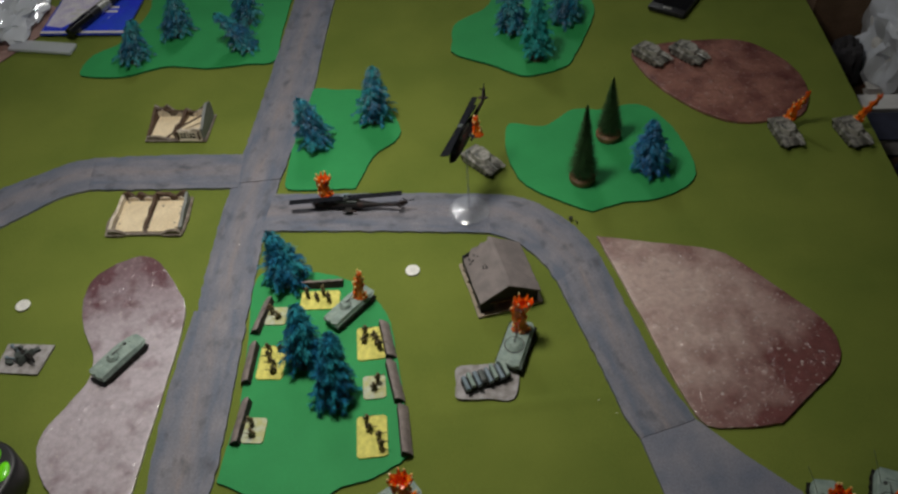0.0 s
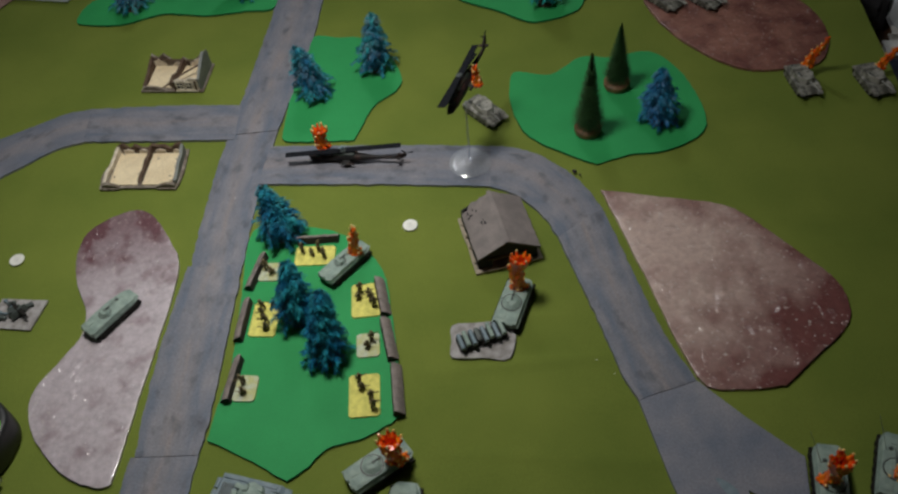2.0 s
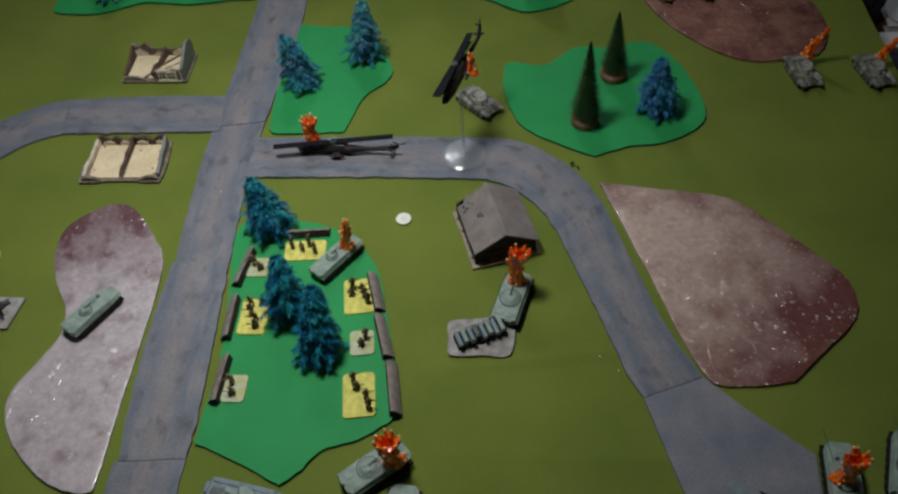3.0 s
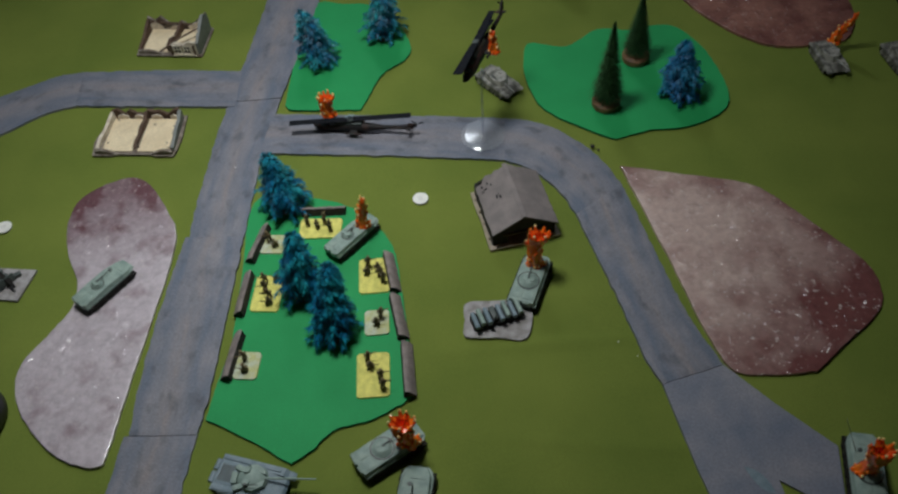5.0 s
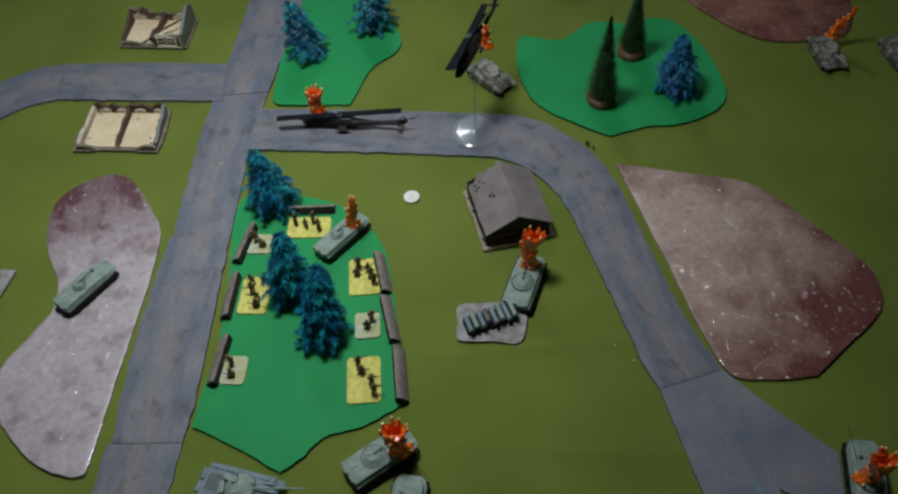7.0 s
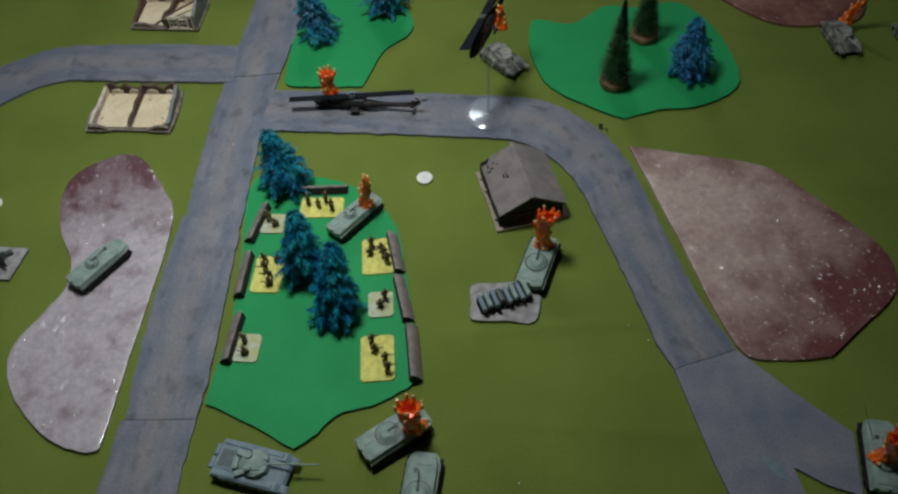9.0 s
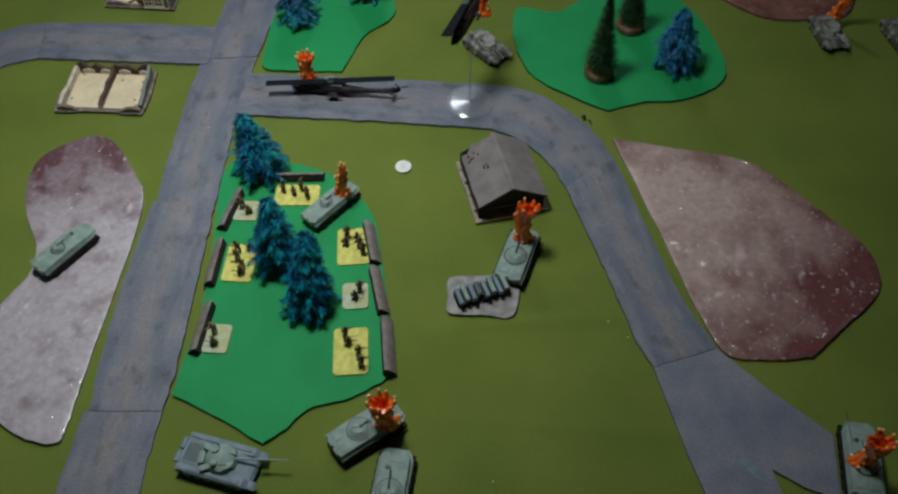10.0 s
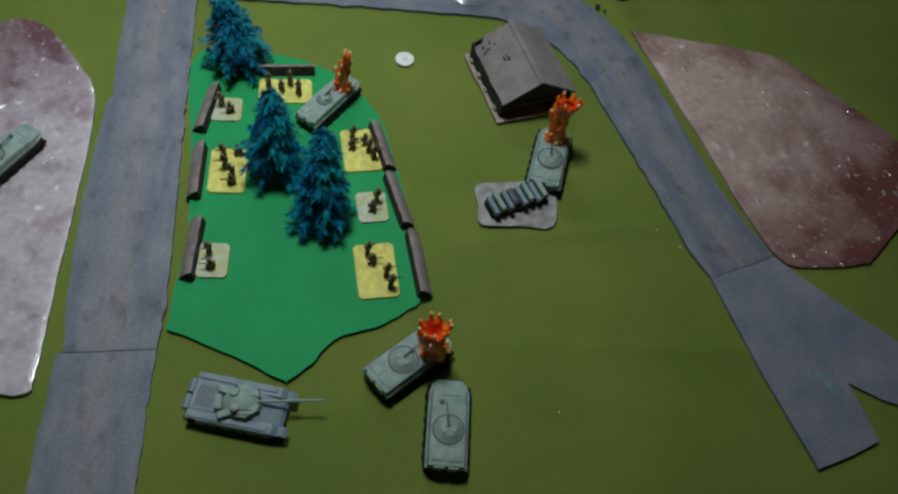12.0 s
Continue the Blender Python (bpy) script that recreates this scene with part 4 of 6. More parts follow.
for x, y, z, turn, label, aim in ((0.2942, 1.0413, HILL_TOP + 0.0004, -52.7, CAMO_TANK, 0.1), (0.3475, 1.0399, HILL_TOP + 0.0006, -51.2, CAMO_TANK, -0.1),
                                  (0.4390, 0.8595, 0, -80.7, "camouflaged battle tank marked burning at the hill's foot", 0.2),
                                  (0.5228, 0.8542, 0, -77.9, "camouflaged battle tank marked burning near the table edge", 0.2),
                                  (0.0426, 0.8294, 0, -47.7, "camouflaged battle tank below the flying helicopter", -0.15)):
    battle_tank(CAMO, CAMO, label, aim, True, True, 0.028).matrix_basis = pose(x, y, z + 0.0002, 0, 0, turn)
for x, y, turn in ((0.3394, 0.3301, 81.9), (0.3955, 0.3399, 70.1)):
    hit_tank = carrier(GREY_GREEN, "grey-green troop carrier marked burning beside the fork")
    hit_tank.matrix_basis = pose(x, y, ROAD_TOP + 0.0004 if x < 0.4 else 0.0002, 0, 0, turn)
    antenna(hit_tank, 0.010, 0.008, 0.0135, 0.034)


# ---- flame markers ----
def flame(height, width, lean, seed, turn, plain=False):
    """A moulded flame: a lobed twisting column with a wide foot, a waist and a hollow crown of round-tipped tongues."""
    rng = random.Random(seed)
    t = thing("flame_marker", "moulded orange plastic flame with yellow-tipped tongues", "flame marker", "flame markers")
    body, tips = bmesh.new(), bmesh.new()
    spine = lambda u: Vector((lean * height * u ** 1.5 + 0.16 * width * math.sin(5 * u + seed), 0.14 * width * math.cos(5 * u + seed), height * 0.88 * u))
    girth = lambda u: width * (0.62 + 0.34 * max(0.0, 1 - u / 0.3) ** 2 + (-0.42 if plain else 0.30) * max(0.0, u - 0.40) / 0.6)
    n, m, rows = 16, 22, []
    for k in range(n + 2):
        u = min(1.0, k / (n - 1))
        sunk = max(0, k - n + 1)
        row = []
        for j in range(m):
            a = 2 * math.pi * j / m
            lobes = 1 + 0.17 * math.sin(5 * a + 7 * u + seed) + 0.16 * noise.noise((3 * math.cos(a), 3 * math.sin(a), 9 * u + seed))
            r = girth(u) * lobes * (1, 0.72, 0.35)[sunk]
            row.append(body.verts.new(spine(u) + Vector((r * math.cos(a), 0.78 * r * math.sin(a), -0.16 * height * sunk))))
        rows.append(row)
    for a, b in zip(rows, rows[1:]):
        for j in range(m):
            body.faces.new((a[j], a[(j + 1) % m], b[(j + 1) % m], b[j]))
    body.faces.new(rows[0][::-1]), body.faces.new(rows[-1])
    for u, count, reach, lift in ((0.06, 7, 0.0012, 0.0016), (0.22, 4, 0.0012, 0.0026), (0.45, 3, 0.0014, 0.0034), (0.70, 4, 0.0016, 0.0034), (1.0, 4 if plain else 9, 0.0010, 0.0046)):
        for j in range(count):
            a = 2 * math.pi * (j + 0.6 * rng.random()) / count + 8 * u
            out = Vector((math.cos(a), 0.78 * math.sin(a), 0))
            c, r = spine(u), girth(u)
            root = c + out * r * 0.75 - Vector((0, 0, 0.002))
            bend = c + out * (r + reach * 0.7) + Vector((0, 0, lift * 0.3))
            tip = c + out * (r + reach * rng.uniform(0.6, 1.3)) + Vector((0, 0, lift * rng.uniform(0.7, 1.3)))
            tube(body, root, bend, 0.0022, 0.0016, 8)
            tube(body, bend, tip, 0.0016, 0.0009, 8)
            if rng.random() < 0.6:
                ball(tips, tip, (0.0013, 0.0013, 0.0016), 8, 6)
    low = min(v.co.z for v in body.verts)
    for bm in (body, tips):
        bmesh.ops.translate(bm, vec=(0, 0, -low), verts=bm.verts[:])
    bmesh.ops.recalc_face_normals(body, faces=body.faces[:])
    flames = part("flame", body, FLAME, t)
    tagged(part("tip_paint", tips, FLAME_TIP, flames, "pale yellow painted tips"), kind="stuff")
    t.rotation_euler = (0, 0, radians(turn))
    return t


DECK = 0.0128
for x, y, z, height, width, lean, turn, seed in ((-0.0430, 0.3540, DECK, 0.036, 0.0112, -0.02, 0, 1), (0.0750, 0.5480, DECK, 0.047, 0.0102, 0.05, 0, 2),
                                                 (-0.0995, 0.6000, DECK + FOAM_TOP, 0.040, 0.0080, 0.03, 0, 3), (0.4490, 0.8790, 0.0112, 0.044, 0.0078, 0.30, 0, 4),
                                                 (0.5350, 0.8690, 0.0112, 0.042, 0.0066, 0.38, 0, 5), (0.3350, 0.3240, DECK + ROAD_TOP, 0.046, 0.0098, 0.05, 0, 6),
                                                 (0.3930, 0.3290, DECK, 0.046, 0.0085, 0.15, 0, 7)):
    flame(height, width, lean, seed, turn, seed in (3, 4, 5)).location = (x, y, z)


# ---- infantry bases ----
def soldier(kind, seed):
    """A plain toy soldier, 16 mm tall, standing or kneeling, in one mesh."""
    rng = random.Random(seed)
    bm = bmesh.new()
    up = 0.0 if kind == "stand" else -0.0042
    for s in (-1, 1):
        knee = (0.0014 * s + (0.002 if kind != "stand" else 0), 0.0012 * s, 0.0040 + up * 0.4)
        tube(bm, (0.0010 * s * (2 if kind != "stand" else 1), 0.0016 * s, 0.0002), knee, 0.0012, 0.0012, 7)
        tube(bm, knee, (0, 0.0010 * s, 0.0078 + up), 0.0013, 0.0015, 7)
    ball(bm, (0.0003, 0, 0.0102 + up), (0.0019, 0.0024, 0.0034), 9, 7, (0, 12, 0))
    ball(bm, (0.0010, 0, 0.0146 + up), (0.0015, 0.0014, 0.0017), 8, 6)
    ball(bm, (0.0009, 0, 0.0153 + up), (0.0019, 0.0018, 0.0012), 8, 5)
    tube(bm, (0.0005, 0.0024, 0.0120 + up), (0.0036, 0.0012, 0.0098 + up), 0.0009, 0.0008, 6)
    tube(bm, (0.0005, -0.0024, 0.0120 + up), (0.0030, -0.0010, 0.0100 + up), 0.0009, 0.0008, 6)
    tube(bm, (-0.0005, 0.0006, 0.0096 + up), (0.0088, 0.0012, 0.0108 + up), 0.0006, 0.0004, 6)
    box(bm, (-0.0022, 0, 0.0108 + up), (0.0016, 0.0030, 0.0034), bevel=0.0004)
    bmesh.ops.rotate(bm, cent=(0, 0, 0), matrix=Matrix.Rotation(rng.uniform(-0.1, 0.1), 3, "Y"), verts=bm.verts[:])
    return bm


SOLDIERS = {(k, m.name): mesh_of("figure", soldier(k, 5), m, True) for k in ("stand", "kneel") for m in (FIGURE_DARK, FIGURE_TAN)}


def infantry_base(x, y, turn, w, d, mat, figures, figure_mat, label, seed):
    rng = random.Random(seed)
    t = thing("infantry_base", label, "infantry base", "infantry bases", at=pose(x, y, FOAM_TOP + 0.0001, 0, 0, turn))
    bm = bmesh.new()
    c = 0.0025
    a, b = w / 2, d / 2
    prism(bm, [(-a + c, -b), (a - c, -b), (a, -b + c), (a, b - c), (a - c, b), (-a + c, b), (-a, b - c), (-a, -b + c)], 0, 0.0016, draft=0.02)
    for k in range(9):
        ball(bm, (rng.uniform(-a, a) * 0.8, rng.uniform(-b, b) * 0.8, 0.0016), (0.0016, 0.0014, 0.0005), 7, 4)
    part("base", bm, mat, t)
    for k, (fx, fy, facing) in enumerate(figures):
        ob = new("figure", SOLDIERS["kneel" if k % 3 == 1 else "stand", figure_mat.name])
        ob.parent = t
        ob.matrix_basis = pose(fx, fy, 0.0015, 0, 0, facing)


YELLOW_BASE = "yellow flocked base with dark toy soldiers behind a bank"
LIGHT_BASE = "pale square base with two brown toy soldiers"
infantry_base(-0.1953, 0.5858, -1.6, 0.025, 0.025, PALE_BASE, [(-0.004, 0.004, 180), (0.004, -0.003, 180)], FIGURE_TAN, LIGHT_BASE, 1)
infantry_base(-0.1916, 0.5223, -2.3, 0.029, 0.044, YELLOW, [(-0.004, 0.013, 180), (0.008, 0.016, 160), (-0.002, 0.003, 190), (0.004, -0.006, 180), (0.005, -0.013, 180)], FIGURE_DARK, YELLOW_BASE, 2)
infantry_base(-0.1986, 0.4389, -3.0, 0.023, 0.030, PALE_BASE, [(-0.003, 0.006, 200), (0.000, -0.006, 180)], FIGURE_TAN, LIGHT_BASE, 3)
infantry_base(-0.0793, 0.4862, 5.0, 0.024, 0.029, PALE_BASE, [(0.004, 0.005, 10), (-0.001, -0.003, 0)], FIGURE_DARK, LIGHT_BASE, 4)
infantry_base(-0.0785, 0.4278, 4.2, 0.031, 0.048, YELLOW, [(-0.005, 0.015, 10), (-0.003, 0.007, -10), (0.007, -0.005, 0), (0.009, -0.015, 0)], FIGURE_DARK, YELLOW_BASE, 5)
infantry_base(-0.1476, 0.6067, 0.4, 0.045, 0.027, YELLOW, [(-0.014, 0.004, 90), (-0.003, 0.000, 100), (0.004, 0.006, 80), (0.011, -0.004, 90)], FIGURE_DARK, YELLOW_BASE, 6)
infantry_base(-0.0859, 0.5432, 4.8, 0.031, 0.044, YELLOW, [(-0.006, 0.012, 0), (0.003, 0.006, 20), (0.006, -0.002, 0), (0.009, -0.009, 0), (-0.008, 0.002, 0)], FIGURE_DARK, YELLOW_BASE, 7)


def bank(a, b, side):
    """An earth bank: a sloping log-brown back and a steep dark face; side: on which hand of a to b the slope lies."""
    a, b = Vector(a), Vector(b)
    d = b - a
    L, n = d.length, 12
    t = thing("earth_bank", "taupe log-faced earth bank beside an infantry base", "earth bank", "earth banks",
              at=pose(a.x, a.y, FOAM_TOP + 0.0001, 0, 0, math.degrees(math.atan2(d.y, d.x))))
    bm = bmesh.new()
    rows = []
    for k in range(n + 1):
        x = L * k / n
        j = 0.0006 * noise.noise((x * 300, a.x * 99, 0))
        rows.append([bm.verts.new((x, side * p + j * side, q + j * (q > 0.001))) for p, q in ((0.0120, 0), (0.0104, 0.0030), (0.0070, 0.0074), (0.0036, 0.0098), (0.0020, 0.0098))])
    for r, s in zip(rows, rows[1:]):
        for i in range(4):
            bm.faces.new((r[i], s[i], s[i + 1], r[i + 1]))
    bmesh.ops.recalc_face_normals(bm, faces=bm.faces[:])
    if bm.faces[0].normal.z < 0:
        bmesh.ops.reverse_faces(bm, faces=bm.faces[:])
    part("bank_slope", bm, BERM, t)
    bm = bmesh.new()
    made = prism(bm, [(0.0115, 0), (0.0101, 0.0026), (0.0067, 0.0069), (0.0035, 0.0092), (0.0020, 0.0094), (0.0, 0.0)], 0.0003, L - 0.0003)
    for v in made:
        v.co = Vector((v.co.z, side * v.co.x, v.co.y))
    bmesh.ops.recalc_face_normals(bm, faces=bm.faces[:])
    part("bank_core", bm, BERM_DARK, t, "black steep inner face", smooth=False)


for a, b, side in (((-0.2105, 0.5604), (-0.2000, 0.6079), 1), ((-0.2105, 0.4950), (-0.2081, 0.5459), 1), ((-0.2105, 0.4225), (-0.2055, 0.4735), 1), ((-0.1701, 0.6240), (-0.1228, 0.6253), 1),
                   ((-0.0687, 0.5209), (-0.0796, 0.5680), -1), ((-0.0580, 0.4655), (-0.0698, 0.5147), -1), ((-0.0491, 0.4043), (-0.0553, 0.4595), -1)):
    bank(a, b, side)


# ---- buildings ----
def barn():
    """A small barn: sandy board, dark plank walls, an open gable and a worn felt roof with holes."""
    W, D, eave, ridge = 0.066, 0.074, 0.019, 0.038
    t = thing("barn", "small barn with a grey-brown pitched roof and dark walls", "model building", at=pose(0.0311, 0.5748, 0.0002, 0, 0, 14.9))
    bm = bmesh.new()
    prism(bm, [(0.000, -0.001), (0.037, -0.0016), (0.0750, -0.0006), (0.0745, 0.04), (0.0750, 0.082), (0.037, 0.0826), (0.0005, 0.082), (0.0, 0.055), (0.001, 0.04), (0.0002, 0.02)], 0, 0.0024)
    part("board", bm, SAND, t, "sandy edged baseboard", smooth=False)
    x0, y0 = 0.004, 0.004
    th = 0.002
    for s in (0, 1):
        bm = bmesh.new()
        box(bm, (x0 + s * W + (0.5 - s) * th, y0 + D / 2, eave / 2 + 0.001), (th, D, eave))
        part("side_wall", bm, BARN_WALL, t, smooth=False)
    for y in (y0, y0 + D - th):
        bm = bmesh.new()
        mid = x0 + W / 2
        if y == y0:
            profile(bm, [(x0, 0.0015), (x0 + 0.016, 0.0015), (x0 + 0.016, 0.015), (x0 + W - 0.016, 0.015), (x0 + W - 0.016, 0.0015), (x0 + W, 0.0015), (x0 + W, eave), (mid, ridge - 0.001), (x0, eave)], y, y + th)
        else:
            profile(bm, [(x0, 0.0015), (x0 + W, 0.0015), (x0 + W, eave), (mid, ridge - 0.001), (x0, eave)], y, y + th)
        part("gable_wall", bm, BARN_WALL, t, smooth=False)
    bm = bmesh.new()
    box(bm, (x0 + W / 2, y0 - 0.0008, 0.0160), (W * 0.66, 0.0018, 0.0020))
    part("door_lintel", bm, TIMBER, t, smooth=False)
    for y, h in ((0.014, 0.004), (0.036, 0.003), (0.052, 0.005), (0.071, 0.004)):
        bm = bmesh.new()
        box(bm, (x0 - 0.0011, y, 0.0022 + h / 2), (0.0016, 0.0045, h), bevel=0.0003, rx=4 * math.sin(900 * y))
        part("wall_plank", bm, SAND, t, "pale splintered plank", smooth=False)
    slope = math.degrees(math.atan2(ridge - eave, W / 2))
    length = math.hypot(ridge - eave, W / 2) + 0.004
    for s in (-1, 1):
        bm = bmesh.new()
        rng, half, deep = random.Random(7 + s), length / 2, (D + 0.004) / 2
        eave_x = s * (half - (0.0030 if s < 0 else 0.0))
        edge = [(-s * half, -deep), (eave_x, -deep)]
        edge += [(eave_x + rng.uniform(-0.0007, 0.0007), -deep + 2 * deep * k / 14) for k in range(1, 13)]
        edge += [(eave_x - s * length * k / 11, deep - (0.0008 + rng.random() * (0.0045 if s < 0 else 0.0015) + (0.006 if s < 0 and k < 3 else 0))) for k in range(0, 11)]
        prism(bm, edge + [(-s * half, deep - 0.001)], -0.0008, 0.0008)
        bmesh.ops.transform(bm, matrix=pose(x0 + W / 2 + s * (W / 4 + 0.0012), y0 + D / 2, (eave + ridge) / 2 + 0.0004, 0, s * slope, 0), verts=bm.verts[:])
        roof = part("roof_slope", bm, ROOF, t, "worn grey-brown felt roof", smooth=False)
        if s < 0:
            for hx, hy, hw, hd in ((-0.008, 0.020, 0.0022, 0.0008), (-0.011, 0.025, 0.0010, 0.0020), (-0.004, 0.026, 0.0008, 0.0016), (-0.012, 0.018, 0.0016, 0.0009), (-0.0005, 0.022, 0.0007, 0.0014), (0.001, 0.003, 0.0010, 0.0026), (0.0045, 0.0005, 0.0012, 0.0022), (0.0040, 0.0050, 0.0009, 0.0010)):
                bm = bmesh.new()
                prism(bm, rounded([(-hw, -hd * 0.6), (hw * 0.8, -hd), (hw, hd * 0.7), (-hw * 0.5, hd)], 3, 0.0003, int(hx * 9999)), 0.0009, 0.0013)
                bmesh.ops.translate(bm, vec=(hx, hy, 0), verts=bm.verts[:])
                bmesh.ops.transform(bm, matrix=pose(x0 + W / 2 + s * (W / 4 + 0.0012), y0 + D / 2, (eave + ridge) / 2 + 0.0004, 0, s * slope, 0), verts=bm.verts[:])
                part("roof_hole", bm, BARN_WALL, roof, "dark splintered hole", smooth=False)
    bm = bmesh.new()
    box(bm, (x0 + W / 2, y0 + D / 2 - 0.0005, ridge + 0.0014), (0.0050, D + 0.004, 0.0012), bevel=0.0004)
    part("ridge_cap", bm, ROOF, t)


barn()


def broken_wall(bm, a, b, heights, thick, base=0.002):
    """A wall from a to b whose broken crest runs through the heights."""
    a, b = Vector(a), Vector(b)
    d = (b - a)
    n = d.normalized()
    side = Vector((-n.y, n.x)) * thick / 2
    k = len(heights) - 1
    pts = [a.lerp(b, i / k) for i in range(k + 1)]
    low = [[bm.verts.new((*(p + s * side), base)) for p in pts] for s in (-1, 1)]
    high = [[bm.verts.new((*(p + s * side), base + h)) for p, h in zip(pts, heights)] for s in (-1, 1)]
    for i in range(k):
        bm.faces.new((low[0][i], low[0][i + 1], high[0][i + 1], high[0][i]))
        bm.faces.new((low[1][i + 1], low[1][i], high[1][i], high[1][i + 1]))
        bm.faces.new((high[0][i], high[0][i + 1], high[1][i + 1], high[1][i]))
    for i, j in ((0, 1), (k, 0)):
        bm.faces.new((low[0][i], high[0][i], high[1][i], low[1][i]))
    bmesh.ops.recalc_face_normals(bm, faces=bm.faces[:])


def ruin_low():
    t = thing("ruined_house", "ruined house with two cream floors and broken low walls", "model building", "ruined houses", at=pose(-0.3770, 0.7565, 0.0002, 0, 0, -2.3))
    w, d = 0.088, 0.062
    bm = bmesh.new()
    prism(bm, [(-w / 2 - 0.002, -d / 2 + 0.004), (-w / 2 - 0.001, -d / 2 - 0.001), (-w / 2 + 0.018, -d / 2 - 0.001), (-w / 2 + 0.024, -d / 2 + 0.001), (w / 2 - 0.026, -d / 2 + 0.001), (w / 2 - 0.020, -d / 2 - 0.001), (w / 2 - 0.001, -d / 2 - 0.001), (w / 2 + 0.001, -d / 2 + 0.008), (w / 2 + 0.002, -d / 2 + 0.026), (w / 2 - 0.001, d / 2), (-w / 2 + 0.008, d / 2), (-w / 2 - 0.001, d / 2 - 0.020), (-w / 2 - 0.005, -d / 2 + 0.020)], 0, 0.0020)
    part("board", bm, RUBBLE, t, "grey-brown stone baseboard", smooth=False)
    for x0, x1 in ((-0.036, -0.003), (0.003, 0.036)):
        bm = bmesh.new()
        box(bm, ((x0 + x1) / 2, -0.001, 0.0024), (x1 - x0, d - 0.012, 0.0014))
        part("room_floor", bm, PLASTER, t, "cream painted room floor", smooth=False)
    for name, a, b, hs, mat in (("rear_wall", (-0.038, 0.027), (0.038, 0.027), (0.010, 0.013, 0.006, 0.012, 0.007, 0.006, 0.012, 0.010, 0.011, 0.006, 0.012, 0.014), TIMBER),
                                ("side_wall", (-0.041, -0.024), (-0.037, 0.026), (0.003, 0.007, 0.006, 0.008, 0.010), CREAM_WALL), ("side_wall", (0.041, -0.024), (0.039, 0.026), (0.005, 0.006, 0.009, 0.008, 0.013), RUIN_GREY),
                                ("front_corner", (-0.042, -0.0285), (-0.022, -0.0285), (0.004, 0.006, 0.004, 0.001), RUBBLE), ("front_corner", (0.020, -0.0285), (0.042, -0.0285), (0.001, 0.004, 0.006, 0.004), RUBBLE),
                                ("partition", (-0.002, -0.022), (0.001, 0.025), (0.001, 0.004, 0.003, 0.007, 0.006, 0.011), TIMBER)):
        bm = bmesh.new()
        broken_wall(bm, a, b, hs, 0.0036)
        part(name, bm, mat, t, smooth=False)
    for x, w2 in ((-0.026, 0.012), (-0.008, 0.010), (0.012, 0.012), (0.031, 0.008)):
        bm = bmesh.new()
        broken_wall(bm, (x - w2 / 2, 0.0242), (x + w2 / 2, 0.0242), (0.005, 0.007, 0.005), 0.0014)
        part("plaster_patch", bm, CREAM_WALL, t, smooth=False)
    bm = bmesh.new()
    rng = random.Random(3)
    for k in range(16):
        box(bm, (rng.choice((-0.034, 0.0, 0.012, 0.034)) + rng.uniform(-0.004, 0.004), rng.uniform(-0.024, 0.022), 0.0034), (0.0016, 0.0014, 0.0014), rng.uniform(0, 90))
    tagged(part("rubble", bm, RUBBLE, t, smooth=False), kind="stuff")
    return t


